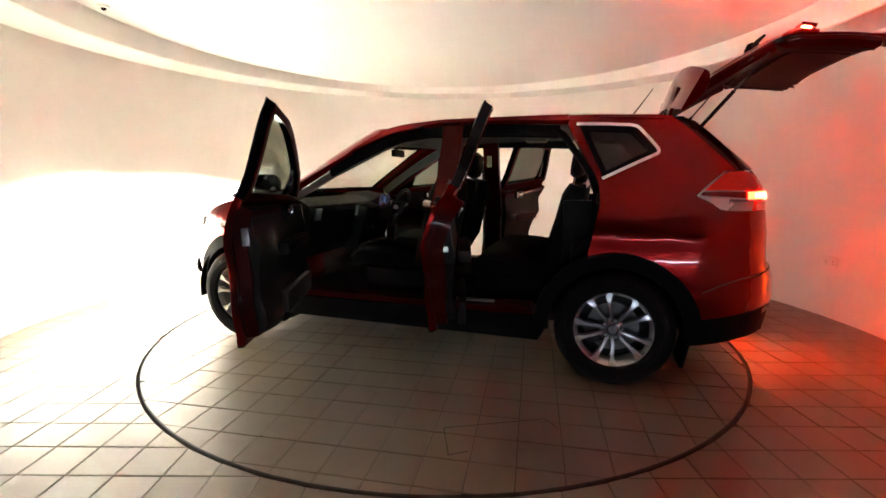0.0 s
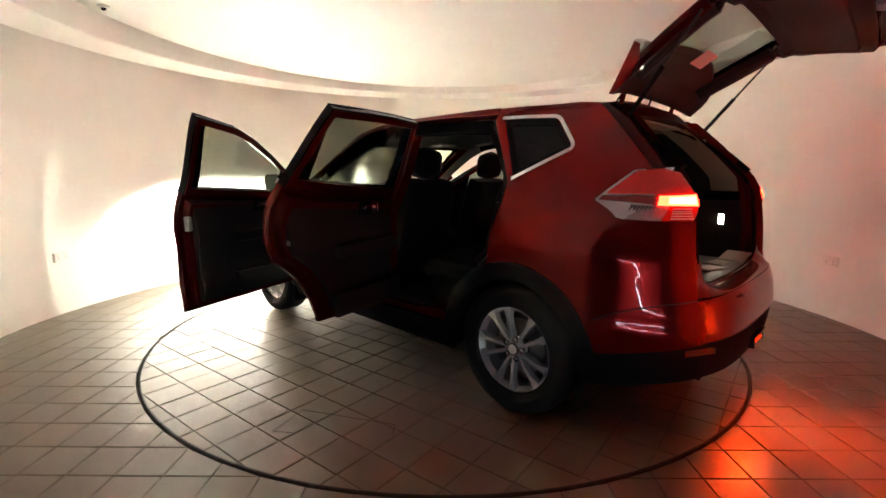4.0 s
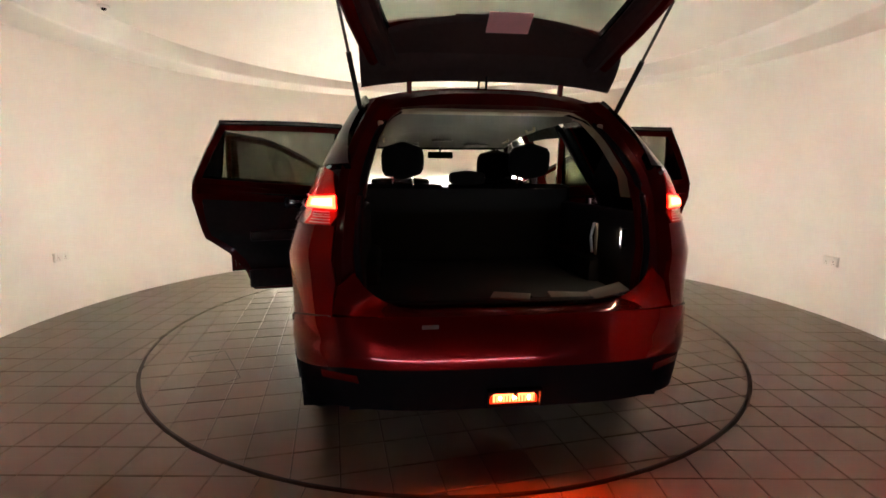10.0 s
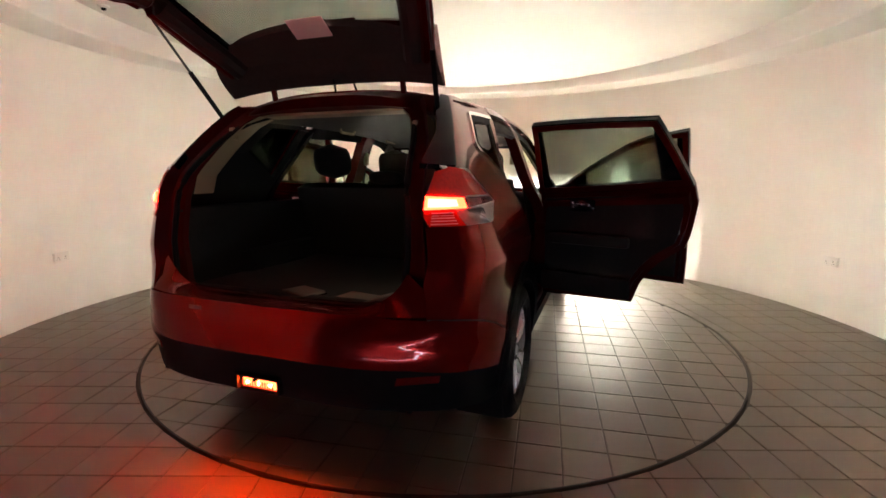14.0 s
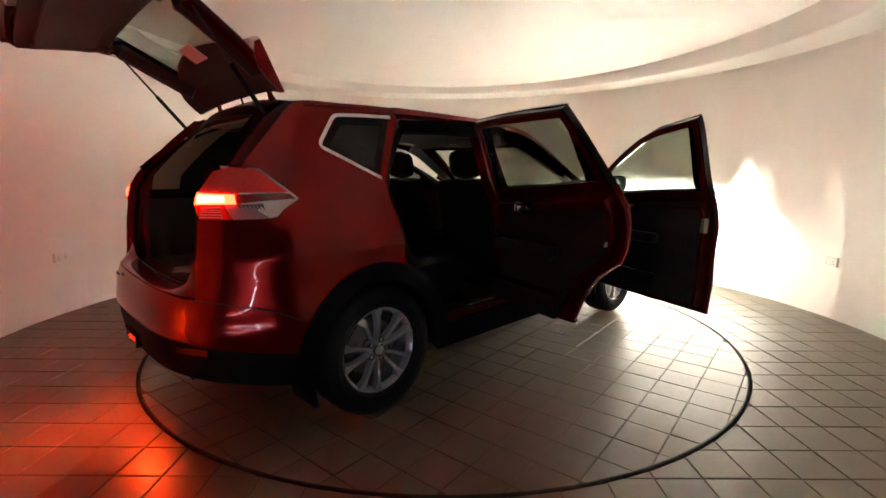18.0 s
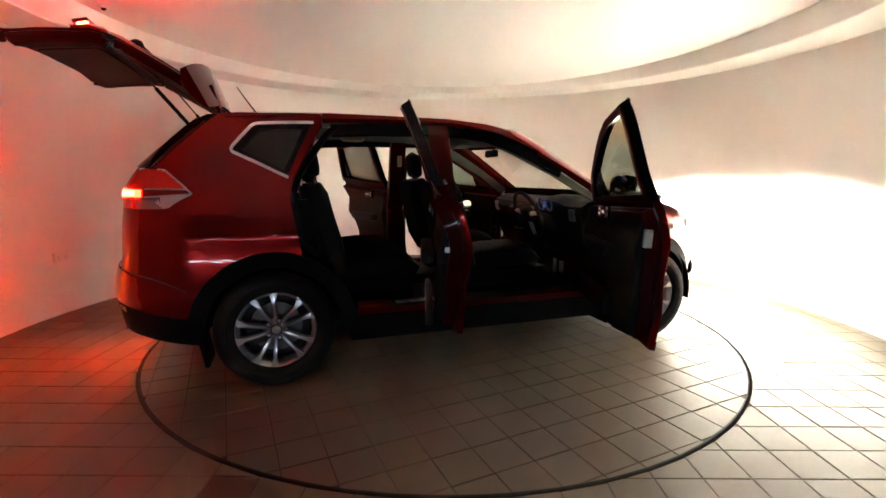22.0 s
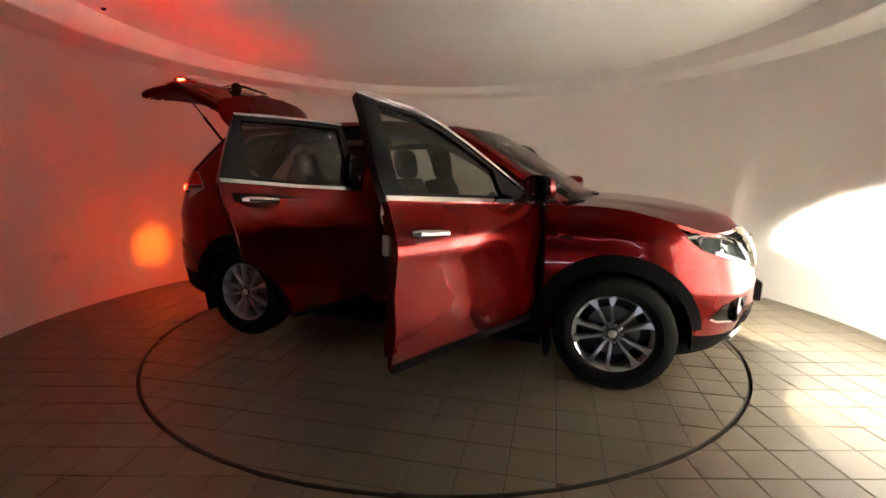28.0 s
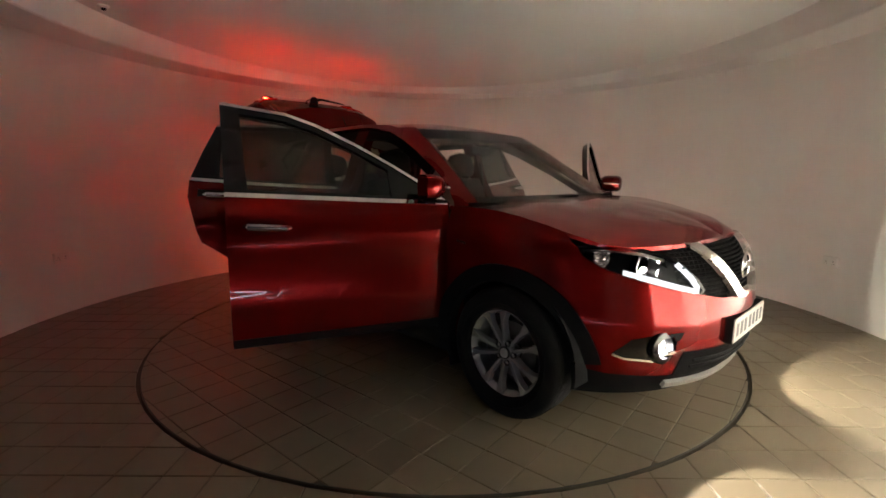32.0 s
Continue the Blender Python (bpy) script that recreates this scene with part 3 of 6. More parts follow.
def roof_z(x, y):
    zc = lerp(-x, [(-0.47, 1.562), (-0.35, 1.592), (-0.2, 1.622), (0.0, 1.652), (0.3, 1.674), (0.7, 1.684), (1.1, 1.682), (1.4, 1.672), (1.62, 1.655), (1.8, 1.63)])
    return zc - 0.066 * (abs(y) / 0.585) ** 2.6


LIP = 0.378


def build_shell():
    # roof
    rows_f, rows_b, faces = [], [], []
    nx, ny = 30, 24
    for i in range(nx + 1):
        for j in range(ny + 1):
            y = -0.59 + 1.18 * j / ny
            xa = 0.46 - 0.26 * (abs(y) / 0.59) ** 2.4
            xb = -1.64 + 0.06 * (abs(y) / 0.59) ** 2
            x = xa + (xb - xa) * i / nx
            z = roof_z(x, y)
            rows_f.append(Vector((x, y, z)))
            rows_b.append(Vector((x, y * 0.985, z - 0.022)))
    k = ny + 1
    for i in range(nx):
        for j in range(ny):
            faces.append([i * k + j, i * k + j + 1, (i + 1) * k + j + 1, (i + 1) * k + j])
    part("roof", solid(rows_f, rows_b, faces), M_RED, car)
    lining = [p + Vector((0, 0, -0.05)) for p in rows_f]
    part("roof_lining", solid([Vector((p.x, p.y * 0.93, p.z)) for p in lining], [Vector((p.x, p.y * 0.93, p.z - 0.012)) for p in lining], faces), M_HEADL, car, "pale fabric roof lining")
    # bonnet
    f, b, faces = [], [], []
    ns, nv = 34, 14
    for i in range(ns + 1):
        q = i / ns
        S = 0.94 + (1.30 + SPAN - 0.94) * q
        z = hood_edge(S)
        e = skin(S, z)
        sx_ = 1.19 + (2.06 - 1.19) * q ** 1.15
        sp = Vector((sx_, 0, lerp(sx_, [(1.19, 1.118), (1.4, 1.118), (1.6, 1.10), (1.8, 1.06), (1.95, 1.015), (2.06, 0.952)])))
        for j in range(-nv, nv + 1):
            v = abs(j) / nv
            p = sp.lerp(e, v)
            p.z = sp.z + (e.z - sp.z) * v ** 2.2 + 0.010 * math.exp(-((v - 0.62) / 0.10) ** 2) * (1 - q) ** 0.3
            if j < 0:
                p.y = -p.y
            f.append(p)
            b.append(p + Vector((-0.003, 0, -0.02)))
    k = 2 * nv + 1
    for i in range(ns):
        for j in range(2 * nv):
            faces.append([i * k + j, i * k + j + 1, (i + 1) * k + j + 1, (i + 1) * k + j])
    bonnet = part("bonnet", solid(f, b, faces), M_RED, car)
    # windscreen, cowl
    rows_f, rows_b, faces = [], [], []
    nz, nu = 14, 24
    for i in range(nz + 1):
        z = 1.105 + 0.46 * i / nz
        s0 = lerp(z, XW_T) - 0.32 + 0.31 * SPAN
        end = lerp(z, XW_T) - 0.32 + SPAN
        for j in range(-nu, nu + 1):
            S = s0 + (end - s0) * (1 - abs(j) / nu)
            p = skin(S, z, True)
            p.y *= -1 if j < 0 else 1
            rows_f.append(p)
            rows_b.append(p + Vector((-0.004, 0, -0.003)))
    k = 2 * nu + 1
    for i in range(nz):
        for j in range(2 * nu):
            faces.append([i * k + j, i * k + j + 1, (i + 1) * k + j + 1, (i + 1) * k + j])
    edge = [q for n, q in enumerate(faces) if n // (2 * nu) >= nz - 2 or n // (2 * nu) < 1 or abs(n % (2 * nu) - nu) >= nu - 1]
    part("screen_border", solid([p + Vector((-0.005, 0, -0.004)) for p in rows_f], [p + Vector((-0.007, 0, -0.006)) for p in rows_f], edge), M_BLACK, car, "black screen-printed edge of the windscreen")
    ws = part("windscreen", solid(rows_f, rows_b, faces), M_PANE, car, "clear windscreen glass")
    ws.visible_shadow = False
    cow = []
    for dx, dz in ((0.0, 0.004), (0.05, -0.012), (0.07, -0.05), (-0.03, -0.06)):
        row = []
        for j in range(-20, 21):
            s = lerp(1.10, XW_T) - 0.32 + 0.2 * SPAN + 0.8 * SPAN * (1 - abs(j) / 20)
            p = skin(s, 1.10, True)
            row.append((p.x + dx, p.y * (-1 if j < 0 else 1), p.z + dz))
        cow.append(row)
    part("cowl", grid(cow, closed_v=True), M_BLACK, car)
    for yb, tip in ((0.05, (1.02, -0.55, 1.118)), (0.62, (1.15, 0.08, 1.122))):
        part("wiper", tube([(1.20 - 0.1 * yb, yb, 1.118), tip], [0.010, 0.006]), M_BLACK, car)
    for s in (1, -1):
        # pillar beside the windscreen, up to the roof rail
        def door_s(z):
            x = lerp(z, [(p[1], p[0]) for p in DOORTOP])
            return s_x(x + 0.012, z + 0.006, True)

        def screen_s(z):
            return lerp(z, XW_T) - 0.32 + 0.325 * SPAN
        part("windscreen_pillar", band(door_s, screen_s, 1.085, 1.575, 0.05, 0, True, s, 6, 24), M_RED, car)
        # rail over the doors
        rail = [(0.27, 1.512), (0.1, 1.564), (-0.18, 1.602), (-0.4, 1.606), (-0.7, 1.604), (-1.03, 1.594), (-1.03, 1.634), (-0.6, 1.632), (-0.2, 1.628), (0.05, 1.605), (0.25, 1.56)]
        part("roof_rail", panel(rail, 0.04, 0.002, True, s), M_RED, car)
        # door seal, widened in black to stand for the unlit roof edge above it
        part("rail_seal_shade", ribbon([(0.63, 1.292), (0.43, 1.40), (0.23, 1.492), (0.08, 1.54), (-0.1, 1.566), (-0.4, 1.566), (-0.7, 1.562), (-0.98, 1.548)], 0.075, 0.03, -0.03, True, s), M_BLACK, car)
        part("pillar_seal", ribbon([(-0.95, 1.562), (-1.015, 1.51), (-1.10, 1.39), (-1.18, 1.27), (-1.215, 1.18), (-1.21, 1.02), (-1.185, 0.86), (-1.10, 0.78)], 0.034, 0.03, -0.022, True, s), M_BLACK, car)
        part("pillar_trim", ribbon([(0.90, 1.13), (0.75, 1.225), (0.60, 1.31), (0.43, 1.395), (0.25, 1.485), (0.12, 1.53)], 0.085, 0.012, -0.066, True, s), M_HEADL, car, "pale pillar trim beside the windscreen")
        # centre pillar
        part("centre_pillar", panel([(-0.205, 1.60), (-0.345, 1.60), (-0.338, 1.15), (-0.335, 0.42), (-0.15, 0.42), (-0.20, 1.15)], 0.07, -0.03, True, s), M_RED_SHADED, car)
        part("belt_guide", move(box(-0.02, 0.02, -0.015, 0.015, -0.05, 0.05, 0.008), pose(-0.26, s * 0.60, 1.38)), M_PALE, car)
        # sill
        part("sill", panel([(0.95, 0.42), (0.95, 0.29), (-0.90, 0.29), (-0.86, 0.44), (-0.7, 0.44), (-0.6, 0.42)], 0.11, -0.025, False, s), M_RED_SHADED, car)
        part("sill_cladding", panel([(0.95, 0.375), (0.93, 0.225), (-0.91, 0.225), (-0.95, 0.30), (-0.90, 0.385)], 0.06, 0.004, False, s), M_BLACK, car, "black plastic sill cladding")
        part("scuff_plate", box(-0.62, -0.30, s * 0.80 - 0.03, s * 0.80 + 0.03, 0.437, 0.443, 0.002), M_STEEL, car)
        # front wing
        wing = [(0.96, hood_edge(1.0))] + [(skin(S, hood_edge(S)).x, hood_edge(S)) for S in (1.2, 1.3, 1.42, 1.55, 1.63)]
        wing = [(s_x(x, z), z) for x, z in wing] + [(WING_S - 0.01, 0.95), (WING_S + 0.008, 0.93), (WING_S + 0.008, 0.52)]
        wing += [(s_x(x, z), z) for x, z in arc(AX, HUB_Z, ARCH, 26, 174) + [(0.93, 0.36), (0.955, 0.36)]]
        part("front_wing", panel(wing, 0.02, 0, False, s, 0.05, False), M_RED, car)
        part("wing_flank", box(0.93, 1.0, s * 0.60 - 0.24, s * 0.60 + 0.24, 0.33, 1.05, 0.01), M_RED_SHADED, car)
        # quarter panel
        hole = [(-1.115, 1.548), (-1.40, 1.535), (-1.53, 1.392), (-1.258, 1.252)]
        # built in pieces round the side window
        up = [(-1.032, 1.63), (-1.032, 1.56), hole[0], hole[1], hole[2], (-1.93, 1.36), (-1.88, 1.405), (-1.74, 1.53), (-1.66, 1.60), (-1.5, 1.622), (-1.2, 1.63)]
        low = [(-1.032, 1.56), (-1.225, 1.215), (-1.243, 1.11), (-1.205, 0.885), (-1.19, 0.80)] + arc(-AX, HUB_Z, ARCH, 64, 178) + [(-1.79, 0.36), (-1.80, 0.48), (-1.84, 0.56), (-1.92, 0.62)]
        low = [(s_x(x, z), z) for x, z in low] + [(s_y(0.76, 0.67), 0.67), (s_y(0.68, 0.69), 0.69), (s_y(0.66, 0.85), 0.85), (s_y(0.66, 1.062), 1.062)]
        low += [(s_x(x, z), z) for x, z in ((-2.0, 1.062), (-1.87, 1.07), (-1.748, 1.14), (-1.885, 1.272), (-2.02, 1.28), (-1.93, 1.36), hole[2], hole[3], hole[0])]
        part("rear_quarter", panel(low, 0.02, 0, False, s, 0.05, False), M_RED, car)
        part("rear_shoulder", panel(up, 0.02, 0, False, s), M_RED, car)
        part("shoulder_lining", panel(up[1:-1], 0.012, -0.024, False, s), M_TRIM, car)
        part("quarter_lining", panel([(-1.04, 1.55), (-1.215, 1.21), (-1.22, 1.10), (-1.95, 1.10), (-1.95, 1.33), hole[2], hole[3], hole[0]], 0.012, -0.024, False, s), M_TRIM, car)
        part("shut_line", ribbon([(-1.80, 0.612), (-1.88, 0.655), (-1.98, 0.693), (-2.08, 0.716), (-2.16, 0.727)], 0.006, 0.003, 0.0062, False, s), M_GAP, car, "thin dark panel gap")
        part("quarter_window", panel([(-1.105, 1.555), (-1.41, 1.542), (-1.545, 1.392), (-1.25, 1.243)], 0.005, -0.006, False, s), M_PANE_T, car, "dark privacy glass").visible_shadow = False
        outer = [(-1.115, 1.548), (-1.40, 1.535), (-1.53, 1.392), (-1.258, 1.252)]
        line = [(-1.08, 1.566), (-1.25, 1.562), (-1.40, 1.553), (-1.425, 1.546), (-1.445, 1.532), (-1.50, 1.468), (-1.545, 1.413), (-1.552, 1.396), (-1.548, 1.382), (-1.53, 1.372), (-1.40, 1.31), (-1.245, 1.232)]
        part("window_chrome", ribbon(line, 0.018, 0.008, 0.008, False, s), M_CHROME, car, "bright chrome strip")
        part("window_seal", loop_strip(offset_in(outer, -0.012), offset_in(outer, 0.02), 0.012, 0.003, False, s), M_BLACK, car)
        # wheel arches
        for ax, a0, a1 in ((AX, 6, 184), (-AX, -4, 180)):
            nn = 28
            o = arc(ax, HUB_Z, ARCH + 0.055, a0, a1, nn)
            i_ = arc(ax, HUB_Z, ARCH - 0.035, a0, a1, nn)
            f, b, faces = [], [], []
            for x, z in o + i_:
                S = s_x(x, z)
                n = outward(S, z)
                p = skin(S, z)
                f.append(p + n * 0.012)
                b.append(p - n * 0.05)
            for k2 in range(nn):
                faces.append([k2, k2 + 1, nn + 2 + k2, nn + 1 + k2])
            bm = solid(f, b, faces)
            part("arch_cladding", mirror(bm) if s < 0 else bm, M_BLACK, car, "black plastic wheel arch cladding")
            rows = []
            for yy in (0.86, 0.50):
                rows.append([(x, s * yy, z) for x, z in arc(ax, HUB_Z, ARCH - 0.004, -8, 188, 24)])
            rows.append([(ax, s * 0.50, HUB_Z + 0.05)] * 25)
            part("arch_liner", grid(rows), M_BLACK, car)
            part("mud_flap", move(box(-0.012, 0.012, -0.11, 0.11, -0.14, 0.10, 0.006), pose(ax - 0.40, s * 0.77, 0.30, 0, -10, 0)), M_BLACK, car)
    # underside, floor, bulkheads
    part("underbody", join(box(-0.90, 0.93, -0.80, 0.80, 0.24, 0.33), box(-1.8, -0.9, -0.46, 0.46, 0.30, 0.34), box(0.9, 1.85, -0.42, 0.42, 0.225, 0.27)), M_BLACK, car)
    part("exhaust", tube([(-1.4, 0.3, 0.31), (-1.85, 0.48, 0.32), (-2.05, 0.50, 0.32)], 0.028), M_STEEL, car)
    part("cabin_floor", join(box(-1.05, 0.98, -0.76, 0.76, 0.33, 0.39, 0.01), box(-0.95, 0.9, -0.13, 0.13, 0.38, 0.47, 0.03)), M_CARPET, car, "dark carpet")
    part("bulkhead", box(1.0, 1.06, -0.80, 0.80, 0.3, 1.07), M_BLACK, car)
    part("boot_wall", box(-2.18, -2.13, -0.62, 0.62, 0.36, 0.70), M_BLACK, car)
    # rear bumper
    part("rear_bumper", around(-1.635, 0.42, 0.745, True, 0.02, 0.004, 40, 8, lambda v, S: lerp(-S, [(1.66, 0.46), (1.85, 0.50), (2.2, 0.545), (2.6, 0.55)]) * (1 - v) + v * lerp(-S, [(1.66, 0.62), (1.9, 0.69), (2.1, 0.725), (2.4, 0.735), (2.6, 0.735)])), M_RED, car)
    bm = around(-1.62, 0.24, 0.55, True, 0.02, -0.004, 40, 8, lambda v, S: lerp(-S, [(1.62, 0.29), (1.9, 0.345), (2.2, 0.372), (2.6, LIP)]) * (1 - v) + v * lerp(-S, [(1.66, 0.47), (1.85, 0.51), (2.2, 0.555), (2.6, 0.56)]))
    part("rear_apron", bm, M_BLACK, car, "black plastic lower bumper")
    rows = []
    for y in [-0.69 + 1.38 * i / 40 for i in range(41)]:
        lift = 0.15 * (abs(y) / 0.69) ** 7
        o = skin(s_y(abs(y), 0.735), 0.735)
        rows.append([(o.x + 0.002, y, 0.736), (o.x + 0.03, y * 0.97, 0.742 + lift * 0.5), (-2.135, y * 0.86, 0.738 + lift), (-2.12, y * 0.86, 0.66)])
    part("load_lip", grid(rows), M_RED, car)
    part("boot_sill", box(-2.125, -2.04, -0.50, 0.50, 0.728, 0.748, 0.01), M_TRIM, car, "dark scuff plate on the load sill")
    part("sticker", box(-2.266, -2.260, 0.285, 0.345, 0.700, 0.714), M_CARD, car, "small white sticker with unreadable print")


build_shell()


# ---- rear opening ----
OPEN_T = [(0.70, 0.50), (0.76, 0.555), (0.96, 0.575), (1.12, 0.565), (1.25, 0.545), (1.40, 0.505), (1.50, 0.455), (1.555, 0.38)]


def build_rear():
    for s in (1, -1):
        rows = []
        for i in range(25):
            z = 0.70 + 0.885 * i / 24
            S0 = s_y(lerp(z, [(0.70, 0.70), (1.05, 0.655), (1.27, 0.640), (1.40, 0.60), (1.55, 0.53), (1.59, 0.50)]), z)
            a = skin(S0, z)
            yo = lerp(z, OPEN_T)
            b = Vector((a.x + 0.05, (a.y * 0.7 + yo * 0.3), z))
            c = Vector((a.x + 0.07, yo, z))
            d = Vector((a.x + 0.095, yo - 0.006, z))
            rows.append([(p.x, s * p.y, p.z) for p in (a, b, c, d)])
        bm = grid(rows)
        # jamb shade is in the darker red
        part("gate_jamb", bm, M_RED_SHADED, car)
        # black finisher between jamb and shoulder
        part("pillar_finisher", panel([(-1.95, 1.285), (-2.05, 1.29), (-1.90, 1.42), (-1.76, 1.555), (-1.68, 1.60), (-1.63, 1.60), (-1.72, 1.52), (-1.84, 1.40)], 0.03, 0.006, False, s), M_GLOSSB, car)
        line = [(lerp(z, OPEN_T), z) for z in [0.70 + 0.855 * i / 20 for i in range(21)]]
        part("gate_seal", tube([(skin(s_y(0.6, z), z).x + 0.055, s * (y + 0.008), z) for y, z in line], 0.013), M_BLACK, car)
        # inner trims of the boot
        part("boot_side_trim", join(box(-2.06, -1.02, s * 0.60 - 0.03, s * 0.60 + 0.03, 0.66, 1.10, 0.02),
                                    move(box(-0.32, 0.32, -0.10, 0.10, -0.13, 0.13, 0.05), pose(-1.40, s * 0.61, 0.72))), M_TRIM, car)
        rows = []
        for i in range(10):
            z = 1.16 + 0.38 * i / 9
            xe = lerp(z, [(1.08, -2.06), (1.25, -2.03), (1.40, -1.90), (1.54, -1.76)])
            yo = lerp(z, OPEN_T) - 0.01
            rows.append([(xe + 0.035, s * yo, z), (xe + lerp(z, [(1.16, 0.15), (1.54, 0.14)]), s * (yo + 0.015), z), (xe + 0.20, s * (yo + 0.05), z)])
        part("rear_pillar_trim", grid(rows), M_PALE, car, "pale beige pillar trim")
        part("belt_anchor", move(box(-0.02, 0.02, -0.012, 0.012, -0.03, 0.03, 0.008), pose(-1.80, s * 0.49, 1.45)), M_PALE, car)
    part("gate_seal", tube([(-2.135 + 0.02 * abs(y), y, 0.745 + 0.03 * (abs(y) / 0.55) ** 6) for y in [-0.55 + 1.1 * i / 24 for i in range(25)]], 0.011), M_GLOSSB, car)
    # header over the opening
    rows = []
    for y in [-0.56 + 1.12 * i / 24 for i in range(25)]:
        zt = roof_z(-1.63, y) - 0.006
        k = (abs(y) / 0.56) ** 3
        rows.append([(-1.63, y, zt), (-1.72, y, zt - 0.03 - 0.04 * k), (-1.74, y, 1.565 - 0.05 * k), (-1.66, y, 1.555 - 0.05 * k), (-1.58, y, 1.60 - 0.05 * k)])
    part("gate_header", grid(rows), M_RED_SHADED, car)
    part("header_trim", join(*[box(-1.70, -1.58, -0.40, 0.40, 1.538, 1.552, 0.006)]), M_PALE, car)
    part("boot_floor", box(-2.12, -1.05, -0.57, 0.57, 0.70, 0.735, 0.01), M_CARPET, car, "dark grey boot carpet")
    part("boot_lamp", box(-1.940, -1.912, -0.575, -0.568, 0.950, 1.012, 0.002), M_BOOT, car, "lit white boot lamp")
    part("lamp_rim", box(-1.962, -1.946, -0.580, -0.550, 0.940, 1.022, 0.004), M_TRIM, car)
    part("boot_handle", tube([(-1.66, -0.558, 1.02), (-1.655, -0.545, 0.95), (-1.655, -0.555, 0.87)], 0.008), M_STEEL, car)
    part("boot_strap", box(-1.69, -1.665, -0.566, -0.560, 0.86, 1.02, 0.002), M_PALE, car)


build_rear()
# ---- front end ----
def bore(bm, p):
    """A hole for a round lamp."""
    bmesh.ops.delete(bm, geom=[f for f in bm.faces if (f.calc_center_median() - p).length < 0.064], context="FACES")


def beam_hood(c, s, depth=0.036):
    """A black box round the lamp with a dome-shaped gate in its face, which gives the low beam its flat-footed arch."""
    outline = []
    n = 48
    for i in range(n):
        a = 2 * math.pi * i / n
        ca, sa = math.cos(a), math.sin(a)
        y = 0.050 * (abs(ca) ** (1.0 if sa > 0 else 0.8)) * (1 if ca > 0 else -1)
        if sa > 0:
            z = -0.014 + 0.021 * sa
            # two narrow notches let a tongue of light climb the wall
            if 10 < i < 38 and abs(abs(y) - 0.026) < 0.0028:
                z += 0.011
        else:
            z = -0.014 - 0.010 * abs(sa) ** 0.7
        outline.append((y, z))
    rows = [[(c.x + depth, c.y + y, c.z + z) for y, z in outline]]
    rows.append([(c.x + depth, c.y + 0.054 * math.cos(2 * math.pi * i / n), c.z - 0.004 + 0.054 * math.sin(2 * math.pi * i / n)) for i in range(n)])
    rows.append([(c.x - 0.006, p[1], p[2]) for p in rows[1]])
    rows.append([(c.x - 0.006, c.y + 0.001 * math.cos(2 * math.pi * i / n), c.z + 0.001 * math.sin(2 * math.pi * i / n)) for i in range(n)])
    return grid(rows, closed_u=True)


def spot_tube(c, way, r, length):
    """A blind black tube that narrows a small light to a spot."""
    bm = lathe([(r, length), (r * 1.25, length), (r * 1.25, -0.004), (0.0005, -0.004), (0.0005, -0.003), (r, -0.003), (r, length - 0.0005)], 20, "z")
    return move(bm, Matrix.Translation(c) @ Vector(way).to_track_quat("Z", "Y").to_matrix().to_4x4())


